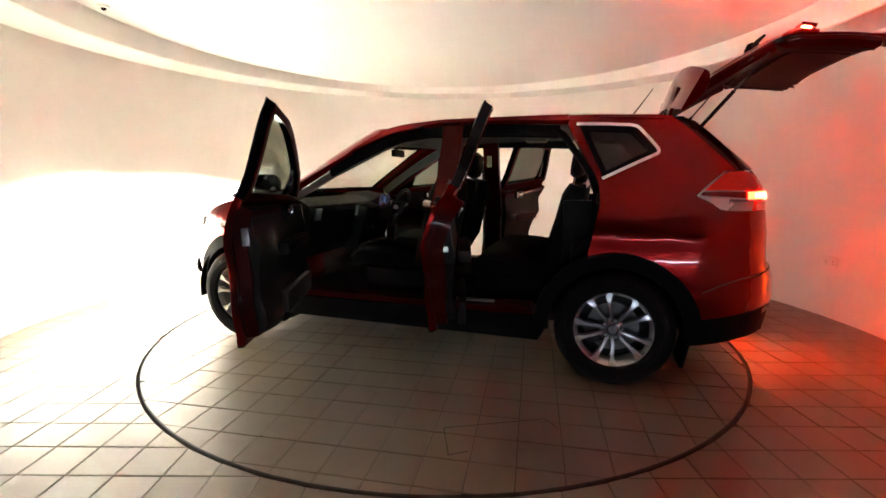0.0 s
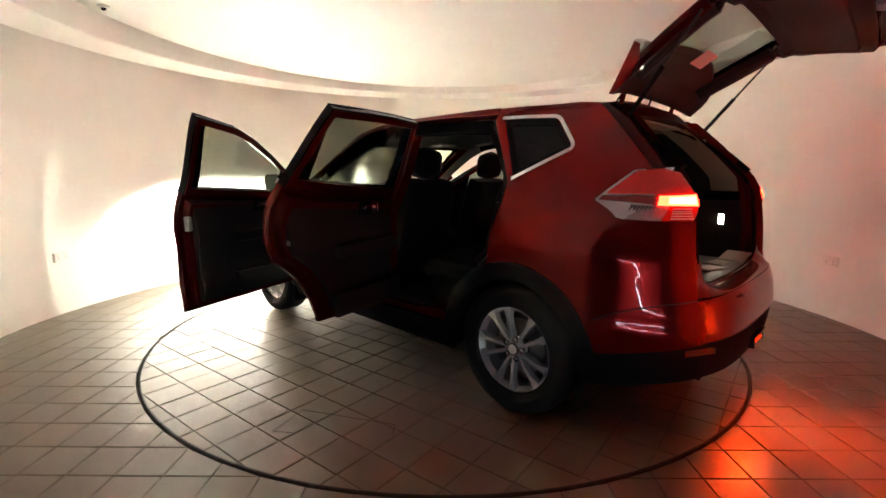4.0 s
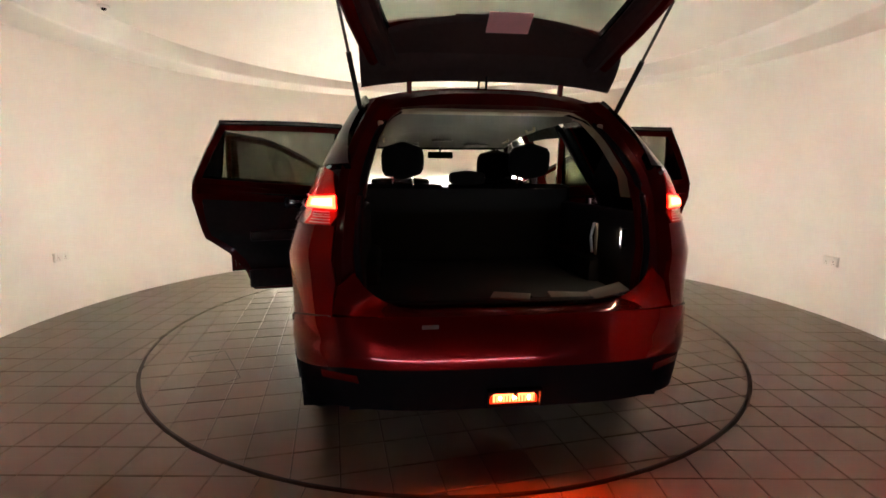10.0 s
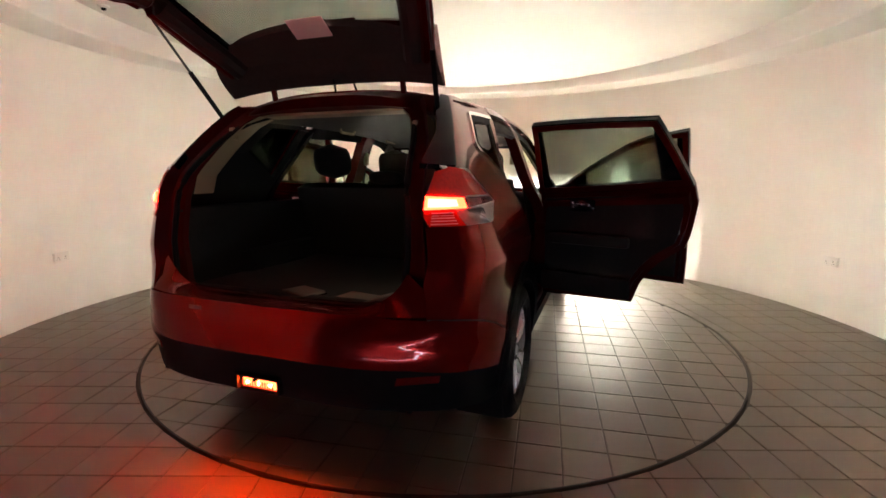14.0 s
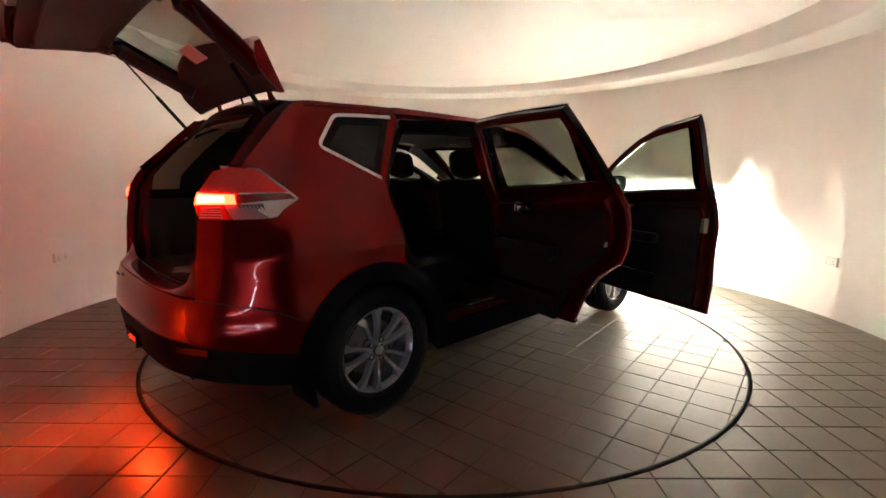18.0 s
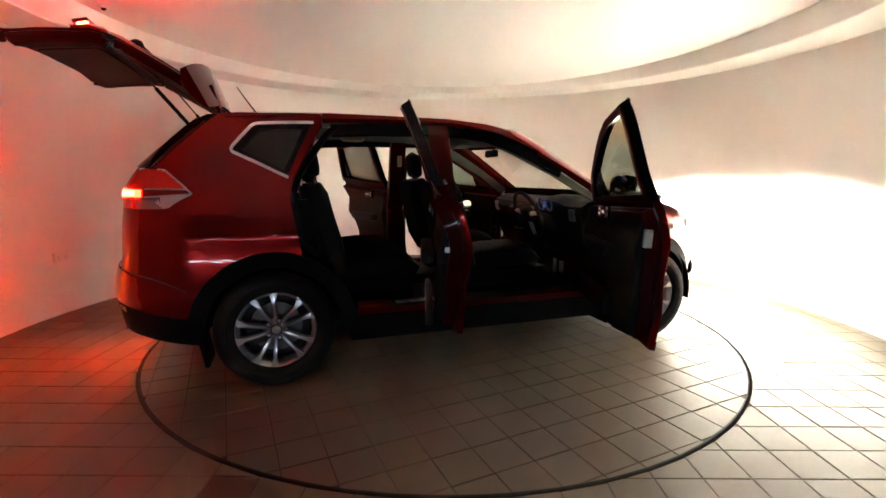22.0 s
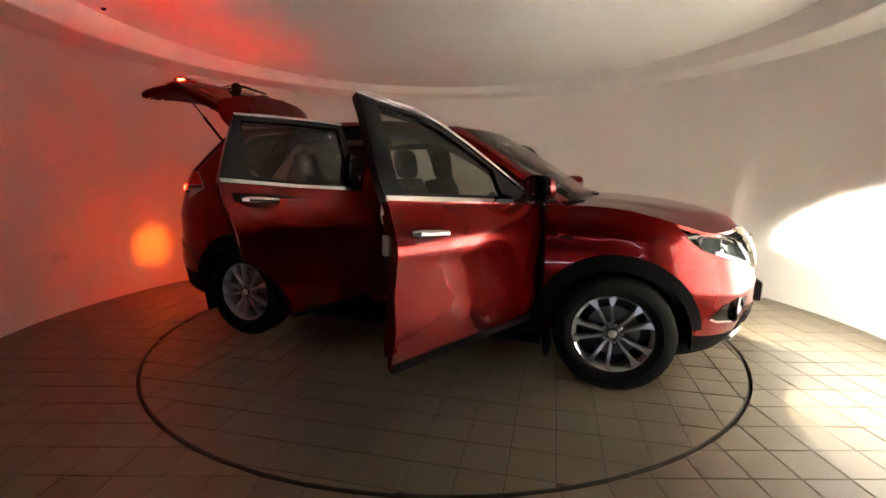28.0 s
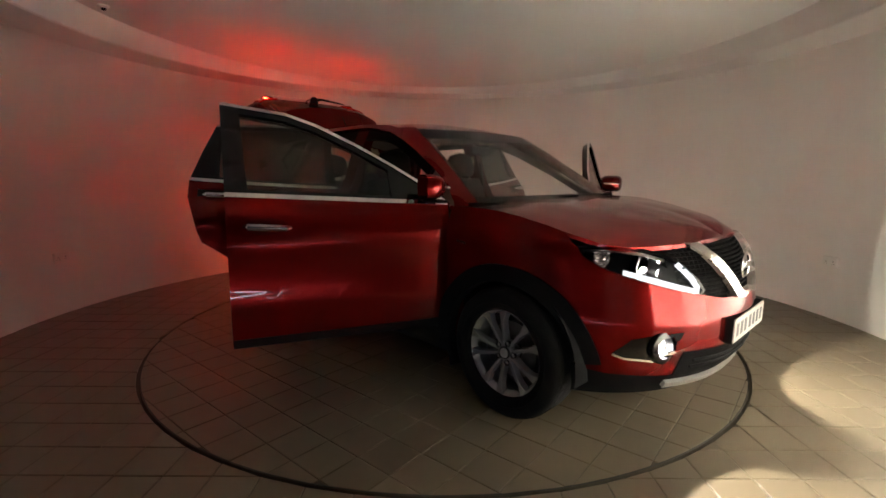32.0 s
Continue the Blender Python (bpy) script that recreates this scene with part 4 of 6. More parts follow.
def build_front():
    def top(v, S):
        hi = lerp(S, [(WING_S, 0.93)] + [(a, z + 0.006) for a, z in LAMP[:7]] + [(2.2, 0.69), (2.4, 0.668)])
        lo = lerp(S, [(1.60, 0.375), (1.75, 0.345), (2.0, 0.33), (2.4, 0.44)])
        return lo + (hi - lo) * v
    S0 = WING_S
    # the red bumper, in two halves
    for s in (1, -1):
        f, b, faces = [], [], []
        ns, nz = 52, 24
        for i in range(nz + 1):
            for j in range(ns + 1):
                S = S0 + (1.30 + SPAN - S0) * j / ns
                z = top(i / nz, S)
                n = outward(S, z) if j < ns else Vector((1, 0, 0))
                p = skin(S, z)
                f.append(p)
                b.append(p - n * 0.02)
        k = ns + 1
        for i in range(nz):
            for j in range(ns):
                faces.append([i * k + j, i * k + j + 1, (i + 1) * k + j + 1, (i + 1) * k + j])
        bm = solid(f, b, faces)
        pc = skin(s_x(2.03, 0.485), 0.485)
        bore(bm, pc)
        part("front_bumper", mirror(bm) if s < 0 else bm, M_RED, car)
        # headlamp
        lamp = part("headlamp", panel(LAMP, 0.006, -0.095, False, s, 0.04, False), M_BLACK, car, "clear headlamp with lit strip")
        cover = part("lens", panel(LAMP, 0.003, 0.004, False, s, 0.04, False), M_LENS, lamp)
        cover.visible_shadow = False
        part("bezel", strip_s(LAMP + LAMP[:1], 0.016, 0.03, -0.004, s), M_GLOSSB, lamp)
        day = [(s_y(y, z, False), z) for y, z in ((0.69, 0.822), (0.64, 0.804), (0.57, 0.779), (0.50, 0.755), (0.44, 0.737), (0.412, 0.735), (0.407, 0.752), (0.425, 0.785), (0.455, 0.825), (0.485, 0.860))]
        part("day_strip", strip_s(day, 0.027, 0.004, -0.004, s), M_DAY, lamp, "lit white daytime strip")
        brow = [(s_y(y, z, False), z) for y, z in ((0.79, 0.918), (0.70, 0.924), (0.60, 0.908), (0.53, 0.878))]
        part("lamp_brow", strip_s(brow, 0.020, 0.05, -0.012, s), M_REFL, lamp)
        c1 = Vector((1.872, s * 0.565, 0.832))
        part("projector_shroud", beam_hood(c1, s), M_SOOT, lamp, "matt black beam shutter")
        part("projector_ring", move(lathe([(0.0555, 0.031), (0.057, 0.035), (0.061, 0.034), (0.060, 0.026)], 36, "x"), Matrix.Translation(c1)), M_REFL, lamp)
        part("projector", disc(c1 + Vector((0.002, 0, 0)), 0.0030, (1, 0, 0), 12), M_BEAM, lamp, "lit projector lamp")
        # second emitter set ahead of the lamp, added to widen the beam faintly
        part("beam_halo_disc", disc(c1 + Vector((0.010, 0, 0.002)), 0.0020, (1, 0, 0.1), 10), M_STRAY, lamp, "tiny added disc that spreads a faint halo round the beam")
        c2 = Vector((1.765, s * 0.725, 0.880))
        part("reflector", bowl(c2 + Vector((0.03, s * 0.01, 0)), 0.042, 0.05, (0.95, s * 0.3, 0)), M_REFL, lamp)
        part("indicator_bulb", lathe([(0.001, 0.03), (0.008, 0.025), (0.010, 0.0), (0.008, -0.02)], 12, "x"), M_CHROME, lamp).location = c2 + Vector((0.01, 0, 0))
        for k in range(6):
            a0 = radians(60 * k)
            part("reflector_facet", move(box(-0.002, 0.002, -0.016, 0.016, -0.010, 0.010, 0.001), Matrix.Translation(c2 + Vector((0.012, s * -0.055, -0.004))) @ Matrix.Rotation(a0, 4, "X") @ Matrix.Translation((0, 0, 0.022)) @ Matrix.Rotation(radians(35), 4, "Y")), M_REFL, lamp)
        c3 = Vector((1.925, s * 0.452, 0.790))
        part("reflector", bowl(c3 + Vector((0.02, 0, 0)), 0.032, 0.04, (1, s * 0.1, 0)), M_ALLOYD, lamp)
        # fog lamp
        pod = [(1.86, 0.455), (1.93, 0.525), (2.02, 0.55), (2.085, 0.555), (2.055, 0.47), (1.99, 0.425), (1.92, 0.42)]
        bm = panel(pod, 0.03, 0.003, False, 1, 0.02)
        bore(bm, pc)
        fog = part("fog_lamp", mirror(bm) if s < 0 else bm, M_GLOSSB, car, "round lit fog lamp in a black pod")
        part("fog_trim", ribbon([(1.86, 0.452), (1.90, 0.432), (1.99, 0.42), (2.06, 0.468)], 0.012, 0.01, 0.008, False, s), M_CHROME, fog)
        pc.y *= s
        way = Vector((0.95, s * 0.31, 0))
        part("fog_ring", move(lathe([(0.078, -0.016), (0.074, 0.004), (0.062, 0.009), (0.048, 0.011), (0.046, 0.008), (0.045, -0.024), (0.030, -0.026), (0.001, -0.027)], 28, "z"), Matrix.Translation(pc) @ way.to_track_quat("Z", "Y").to_matrix().to_4x4()), M_GLOSSB, fog)
        part("fog_glow", disc(pc + way * -0.022, 0.037, way), M_FOGLENS, fog, "lit white lamp")
        part("fog_bulb", disc(pc + Vector((-0.018, 0, 0)), 0.003, (0.98, 0, -0.2), 12), M_FOG, fog, "bright bulb")
        part("bulb_shield", move(box(-0.001, 0.001, -0.016, 0.016, 0.0028, 0.014), Matrix.Translation(pc + Vector((-0.011, 0, 0)))), M_SOOT, fog)
        # wing badge
        part("wing_badge", ribbon([(0.95 + 0.09, 0.905), (0.95 + 0.16, 0.895)], 0.016, 0.004, 0.004, False, s), M_CHROME, car)
    # grille
    g = []
    for z in (0.66, 0.72, 0.80, 0.88, 0.945):
        row = []
        for j in range(-16, 17):
            y = 0.50 * j / 16
            p = skin(s_y(y, z, False), z)
            row.append((p.x - 0.035, y, z))
        g.append(row)
    part("grille", grid(g), M_BLACK, car)
    for k in range(13):
        z = 0.695 + 0.019 * k
        pts = []
        for j in range(-16, 17):
            y = 0.48 * j / 16
            p = skin(s_y(y, z, False), z)
            pts.append((p.x - 0.024, y, z))
        part("grille_bar", tube(pts, 0.0045, 6), M_BLACK, car)
    for k in range(-16, 17):
        y = 0.028 * k
        part("grille_rib", tube([(skin(s_y(abs(y), z, False), z).x - 0.026, y, z) for z in (0.69, 0.75, 0.82, 0.88, 0.93)], 0.0035, 5), M_BLACK, car)
    for s in (1, -1):
        rows = []
        for t in [i / 14 for i in range(15)]:
            y = 0.345 - 0.235 * t ** 0.9
            z = 0.945 - 0.27 * t
            wd = 0.040
            a = skin(s_y(y + wd, z, False), z)
            b = skin(s_y(max(0.0, y - wd), z, False), z)
            rows.append([(a.x - 0.012, s * (y + wd), z), (a.x + 0.012, s * (y + wd * 0.8), z), (b.x + 0.022, s * max(0, y - wd * 0.6), z), (b.x - 0.012, s * max(0, y - wd), z)])
        part("grille_chevron", grid(rows), M_SATIN, car, "broad chrome V bar")
    pts = [(2.182 - 0.02 * (abs(y) / 0.15), y, 0.672) for y in (-0.15, -0.075, 0, 0.075, 0.15)]
    part("grille_chevron", tube(pts, 0.022, 8), M_SATIN, car)
    part("badge", join(move(lathe([(0.058, -0.006), (0.066, 0.0), (0.058, 0.008), (0.050, 0.004), (0.052, -0.006)], 32, "x"), pose(2.178, 0, 0.815)),
                       box(2.174, 2.188, -0.080, 0.080, 0.801, 0.829, 0.004)), M_CHROME, car, "round chrome badge with a plain bar")
    # lower intake, number plate, skid plate
    part("lower_intake", around(2.02, 0.33, 0.46, False, 0.01, 0.004, 20, 4), M_BLACK, car)
    for z in (0.375, 0.41):
        part("intake_bar", tube([(skin(s_y(y, z, False), z).x + 0.008, y, z) for y in [-0.42 + 0.84 * i / 20 for i in range(21)]], 0.007, 6), M_BLACK, car)
    part("front_apron", around(1.57, 0.215, 0.37, False, 0.02, -0.004, 36, 5), M_BLACK, car, "black plastic lower apron")
    part("skid_plate", around(2.00, 0.272, 0.302, False, 0.02, 0.020, 24, 4), M_SILVER, car, "silver painted skid plate")
    plate = part("number_plate", box(2.216, 2.223, -0.26, 0.26, 0.478, 0.592, 0.003), M_PLATE, car, "white plate with dark bars")
    part("plate_holder", box(2.17, 2.217, -0.262, 0.262, 0.474, 0.596, 0.004), M_BLACK, plate)
    for k in range(7):
        y = 0.20 - 0.066 * k - (0.012 if k > 3 else 0)
        part("plate_bar", box(2.2225, 2.2245, y - 0.017, y + 0.017, 0.503, 0.567), M_PLATEBAR, plate)


build_front()


# ---- tail lamps ----
def build_tail():
    for s in (1, -1):
        def P(x=None, y=None, z=1.1):
            return (s_x(x, z), z) if x is not None else (s_y(y, z), z)
        out = [P(x=-1.748, z=1.14), P(x=-1.80, z=1.195), P(x=-1.885, z=1.272), P(y=0.70, z=1.278), P(y=0.665, z=1.26), P(y=0.650, z=1.17), P(y=0.645, z=1.115), P(y=0.675, z=1.062), P(x=-2.0, z=1.062), P(x=-1.87, z=1.07)]
        lamp = part("tail_lamp", panel(out, 0.03, 0.0, False, s, 0.05, False), M_RED_SHADED, car, "red and clear tail lamp with a lit bar")
        upper = [P(x=-1.775, z=1.166)] + out[1:5] + [P(y=0.652, z=1.176), P(x=-2.0, z=1.168)]
        part("red_lens", panel(upper, 0.004, 0.006, False, s, 0.04, False), M_REDLIT, lamp, "red lens lit from within")
        middle = [P(x=-1.752, z=1.142), P(x=-1.778, z=1.163), P(x=-2.0, z=1.164), P(x=-2.0, z=1.128), P(x=-1.9, z=1.133)]
        part("dim_band", panel(middle, 0.004, 0.005, False, s, 0.04, False), M_REDLENS, lamp, "dark red band")
        pale = [P(x=-1.752, z=1.138), P(x=-1.90, z=1.130), P(x=-1.93, z=1.100), P(x=-1.89, z=1.066), P(x=-1.86, z=1.072)]
        part("clear_lens", panel(pale, 0.004, 0.006, False, s, 0.04, False), M_CLEARLENS, lamp, "frosted clear lens")
        grey = [P(x=-1.903, z=1.129), P(x=-2.04, z=1.124), P(x=-2.02, z=1.064), P(x=-1.893, z=1.066), P(x=-1.933, z=1.100)]
        part("smoked_lens", panel(grey, 0.004, 0.005, False, s, 0.04, False), M_SMOKE, lamp, "smoked grey lens")
        inner_ = [P(x=-2.043, z=1.123), P(y=0.650, z=1.122), P(y=0.648, z=1.112), P(y=0.676, z=1.064), P(x=-2.022, z=1.064)]
        part("reversing_lens", panel(inner_, 0.004, 0.005, False, s, 0.03, False), M_REDLIT, lamp, "ribbed pink lens")
        for k in range(5):
            z = 1.072 + 0.0105 * k
            part("lens_rib", strip_s([(s_x(-2.05, z), z), (s_y(0.72, z), z), (s_y(0.675, z), z)], 0.0035, 0.003, 0.0075, s), M_CLEARLENS, lamp)
        for k in range(7):
            x = -1.905 - 0.014 * k
            part("lens_tooth", panel([P(x=x, z=1.122), P(x=x - 0.012, z=1.122), P(x=x + 0.004, z=1.098 + 0.002 * k)], 0.002, 0.0085, False, s, 0.03, False), M_ALLOYD, lamp)
        bar = [P(x=-2.0, z=1.127), P(x=-2.0, z=1.164), P(y=0.652, z=1.172), P(y=0.650, z=1.125)]
        part("lit_bar", panel(bar, 0.004, 0.010, False, s, 0.04, False), M_TAIL, lamp, "lit red bar")
        part("lit_core", panel([P(x=-2.035, z=1.135), P(x=-2.035, z=1.157), P(y=0.662, z=1.162), P(y=0.662, z=1.134)], 0.003, 0.013, False, s, 0.04, False), M_TAILCORE, lamp, "glowing core of the lit bar")
        part("lens_edge", ribbon([(-1.75, 1.141), (-1.80, 1.192), (-1.885, 1.27), (-2.02, 1.277)], 0.009, 0.006, 0.009, False, s), M_SILVER, lamp)
        part("lens_edge", ribbon([(-1.752, 1.1395), (-1.90, 1.132), (-1.985, 1.127)], 0.005, 0.006, 0.010, False, s), M_SILVER, lamp)
        part("lens_edge", ribbon([(-1.778, 1.1655), (-1.90, 1.168), (-1.985, 1.168)], 0.004, 0.006, 0.010, False, s), M_SILVER, lamp)
        part("bumper_reflector", ribbon([(-2.14, 0.50), (-2.22, 0.50)], 0.03, 0.005, 0.004, False, s), M_REDLENS, car)
    # rear fog lamp under the bumper, hooded
    rf = part("rear_fog_lamp", box(-2.266, -2.205, -0.094, 0.094, 0.396, 0.452, 0.008), M_RFOGLENS, car, "lit red rear fog lamp")
    part("fog_bar", box(-2.271, -2.264, -0.080, 0.080, 0.406, 0.438, 0.002), M_RFOGBAR, rf, "lit orange-red bar")
    for y in (-0.055, 0.0, 0.055):
        part("fog_element", box(-2.274, -2.270, y - 0.005, y + 0.005, 0.4185, 0.4285), M_RFOG, rf, "lit red filament")
    # glowing ribs, added to comb the light into streaks on the floor
    for k in range(13):
        y = -0.072 + 0.012 * k
        part("lens_rib", box(-2.282, -2.277, y - 0.0012, y + 0.0012, 0.410, 0.436), M_RFOGLENS, rf)
    # black tube and tiny emitter added to throw the hot spot on the wall
    part("fog_snoot", spot_tube((-2.270, 0.0, 0.4485), (-1, 0, 0.02), 0.0052, 0.030), M_SOOT, rf)
    part("fog_spot_emitter", disc((-2.2705, 0.0, 0.4485), 0.0025, (-1, 0, 0.02), 12), M_RFOGSPOT, rf, "small added emitter that throws a spot on the wall")
    part("fog_hood", box(-2.292, -2.205, -0.106, 0.106, 0.453, 0.462, 0.003), M_BLACK, rf)
    for y in (-0.102, 0.102):
        part("fog_cheek", box(-2.286, -2.205, y - 0.005, y + 0.005, 0.392, 0.455, 0.002), M_BLACK, rf)


build_tail()


# ---- wheels ----
def build_wheel():
    root = part("wheel", lathe([(0.203, 0.050), (0.214, 0.075), (0.224, 0.083), (0.229, 0.080), (0.222, 0.066), (0.214, 0.03), (0.208, -0.10), (0.222, -0.115)], 60), M_ALLOY, car)
    tyre = [(0.222, 0.070), (0.236, 0.098), (0.262, 0.109), (0.295, 0.108), (0.322, 0.098), (0.338, 0.084), (0.345, 0.06), (0.3455, 0.0), (0.345, -0.06), (0.338, -0.09), (0.30, -0.11), (0.25, -0.105), (0.222, -0.09)]
    part("tyre", lathe(tyre, 64), M_TYRE, root, "black rubber tyre")
    tread = []
    for k in range(48):
        a = 2 * math.pi * k / 48
        b = box(-0.015, 0.015, 0.018, 0.062, 0.330, 0.3459, 0.0)
        tread.append(move(b, Matrix.Rotation(a, 4, "Y")))
    part("tread_block", join(*tread), M_TYRE, root)
    part("sidewall_rib", lathe([(0.268, 0.1095), (0.272, 0.1125), (0.276, 0.1095)], 64), M_TYRE, root)
    for k in range(5):
        a = radians(72 * k + 90)
        for d in (-1, 1):
            rows = []
            for t in [i / 11 for i in range(12)]:
                r = 0.036 + 0.178 * t
                off = d * (0.0125 + 0.041 * t ** 1.05)
                hw = 0.0105 + 0.0015 * t
                flare = 0.023 * max(0.0, (t - 0.72) / 0.28) ** 1.2
                lo_, hi_ = off - hw - flare * (1.0 if d < 0 else 0.45), off + hw + flare * (1.0 if d > 0 else 0.45)
                y = 0.064 + 0.018 * math.sin(t * math.pi * 0.75) + 0.006 * t
                ring = []
                for z0, yy in ((lo_ - 0.002, -0.034), (lo_, -0.008), (lo_ + 0.003, 0.0), (hi_ - 0.003, 0.0), (hi_, -0.008), (hi_ + 0.002, -0.034)):
                    ring.append((r * math.cos(a) - z0 * math.sin(a), y + yy, r * math.sin(a) + z0 * math.cos(a)))
                rows.append(ring)
            part("spoke", grid(rows, closed_u=True), M_ALLOY, root, sharp=25)
        b = radians(72 * k + 54)
        at = Matrix.Translation((0.054 * math.cos(b), 0, 0.054 * math.sin(b)))
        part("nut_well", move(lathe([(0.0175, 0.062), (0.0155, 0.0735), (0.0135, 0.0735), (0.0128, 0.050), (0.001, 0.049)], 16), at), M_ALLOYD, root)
        part("wheel_nut", move(lathe([(0.009, 0.048), (0.009, 0.064), (0.007, 0.066), (0.001, 0.065)], 10), at), M_STEEL, root)
    part("hub", lathe([(0.068, 0.030), (0.068, 0.052), (0.058, 0.062), (0.034, 0.068)], 36), M_ALLOY, root)
    part("centre_cap", lathe([(0.026, 0.066), (0.025, 0.078), (0.020, 0.081), (0.001, 0.083)], 32), M_SILVER, root)
    part("cap_ring", lathe([(0.034, 0.064), (0.033, 0.074), (0.026, 0.075)], 32), M_ALLOYD, root)
    part("brake_disc", lathe([(0.06, 0.0), (0.150, 0.0), (0.150, -0.024), (0.06, -0.024)], 40), M_DISC, root)
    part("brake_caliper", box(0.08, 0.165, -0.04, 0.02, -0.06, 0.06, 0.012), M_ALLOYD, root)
    # barrel darkened in colour for the shade between the spokes
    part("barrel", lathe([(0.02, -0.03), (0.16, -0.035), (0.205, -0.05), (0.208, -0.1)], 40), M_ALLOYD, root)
    return root


wheel = build_wheel()
wheel.matrix_basis = pose(AX, 0.79, HUB_Z)
tagged(wheel, "silver ten-spoke alloy wheel")
for x, s, turn in ((-AX, 1, 24), (AX, -1, 180), (-AX, -1, 180)):
    copy_thing(wheel, pose(x, s * 0.79, HUB_Z, 0, turn if s > 0 else 17, 180 if s < 0 else 0))


# ---- doors ----
def rel(bm, hinge):
    return move(bm, Matrix.Translation(-Vector(hinge)))


FRONT_HINGE, REAR_HINGE = (0.95, 0.865, 0.0), (-0.235, 0.845, 0.0)
F_LOW = [(0.945, 0.395), (0.945, 1.088)] + [(x, belt(x)) for x in (0.6, 0.2, -0.205)] + [(-0.205, 0.9), (-0.21, 0.395), (0.2, 0.385), (0.7, 0.385)]
F_WIN = [(0.94, 1.092)] + DOORTOP[1:] + [(-0.21, 1.35), (-0.205, belt(-0.205)), (0.2, belt(0.2)), (0.6, belt(0.6))]
R_LOW = [(-0.245, 0.415)] + [(x, belt(x)) for x in (-0.245, -0.45, -0.75, -1.215)] + [(-1.232, 1.11), (-1.195, 0.885), (-1.17, 0.81), (-1.10, 0.76), (-1.03, 0.705), (-0.97, 0.635), (-0.92, 0.55), (-0.88, 0.43), (-0.5, 0.41)]
R_WIN = [(-0.245, belt(-0.245)), (-0.245, 1.35)] + REARTOP + [(-1.125, 1.40), (-1.215, belt(-1.215)), (-0.75, belt(-0.75)), (-0.45, belt(-0.45))]


def build_door(front, s):
    hinge = Vector(FRONT_HINGE if front else REAR_HINGE)
    hinge.y *= s
    low, win = (F_LOW, F_WIN) if front else (R_LOW, R_WIN)
    up = True

    def add(name, bm, material, parent, label="", sharp=35):
        return part(name, rel(bm, hinge), material, parent, label, True, sharp)
    door = add("front_door" if front else "rear_door", panel(low, 0.018, 0, False, s), M_RED, car, "open red front door" if front else "open red rear door")
    # edges take the red with shade in its colour
    add("door_edge", loop_strip(low, offset_in(low, 0.034), 0.026, -0.012, False, s, 3), M_RED_SHADED, door)
    add("door_flange", loop_strip(offset_in(low, 0.030), offset_in(low, 0.066), 0.062, -0.036, False, s, 3), M_RED_SHADED, door)
    trim = offset_in(low, 0.055)
    pts, faces = flat_mesh(trim, 0.06)
    f, b = [], []
    for x, z in pts:
        p = skin(x, min(z, 1.10))
        dep = 0.100 + 0.022 * math.exp(-((z - 0.86) / 0.07) ** 2) + (0.02 if z < 0.6 else 0.0) * math.exp(-((z - 0.52) / 0.09) ** 2)
        yy = lerp(z, [(0.38, 0.845), (1.2, 0.845)]) - dep + 0.025
        f.append(Vector((x, yy, z)))
        b.append(Vector((x, yy + 0.07, z)))
    bm = solid(f, b, faces)
    add("inner_trim", mirror(bm) if s < 0 else bm, M_TRIM, door, "dark door lining")
    cx = 0.40 if front else -0.58
    add("armrest", box(cx - 0.30, cx + 0.22, s * 0.705 - 0.035, s * 0.705 + 0.035, 0.80, 0.87, 0.02), M_TRIM, door)
    hx, hu = (0.40, 0.035) if front else (-0.56, 0.065)
    add("inner_handle", join(box(hx - 0.055, hx + 0.045, s * 0.728 - 0.010, s * 0.728 + 0.010, 0.985 + hu, 1.010 + hu, 0.008), box(hx + 0.045, hx + 0.075, s * 0.735 - 0.012, s * 0.735 + 0.012, 0.97 + hu, 1.02 + hu, 0.008)), M_CHROME, door, "chrome inner handle")
    add("handle_cup", box(hx - 0.085, hx + 0.085, s * 0.745 - 0.010, s * 0.745 + 0.010, 0.955 + hu, 1.035 + hu, 0.012), M_GLOSSB, door)
    add("speaker", move(lathe([(0.075, 0.0), (0.07, 0.008), (0.001, 0.012)], 28), pose((0.72 if front else -0.30), s * 0.735, 0.56, 0, 0, 180 if s > 0 else 0)), M_BLACK, door)
    add("door_pocket", box(cx - 0.32, cx + 0.28, s * 0.715 - 0.02, s * 0.715 + 0.02, 0.47, 0.60, 0.02), M_TRIM, door)
    # window frame and glass
    frame_ = loop_strip(win, offset_in(win, 0.036), 0.042, -0.002, up, s, 4)
    add("window_frame", frame_, M_GLOSSB, door, "black window frame")
    add("frame_lining", loop_strip(offset_in(win, 0.006), offset_in(win, 0.040), 0.006, -0.047, up, s, 4), M_RED_SHADED, door, "red painted inner frame")
    pane = add("window_pane", panel(offset_in(win, 0.026), 0.004, -0.016, up, s, 0.07), M_DOORPANE if front else M_PANE_T2, door, "clear glass" if front else "tinted glass")
    pane.visible_shadow = False
    topline = DOORTOP if front else REARTOP
    add("chrome_top", ribbon([(x, z - 0.004) for x, z in topline], 0.014, 0.008, 0.005, up, s), M_CHROME, door, "chrome strip")
    bl = [(0.94, 0), (0.6, 0), (0.2, 0), (-0.205, 0)] if front else [(-0.245, 0), (-0.45, 0), (-0.75, 0), (-1.21, 0)]
    add("chrome_belt", ribbon([(x, belt(x) + 0.004) for x, _ in bl], 0.020, 0.014, 0.012, False, s), M_CHROME, door, "chrome strip")
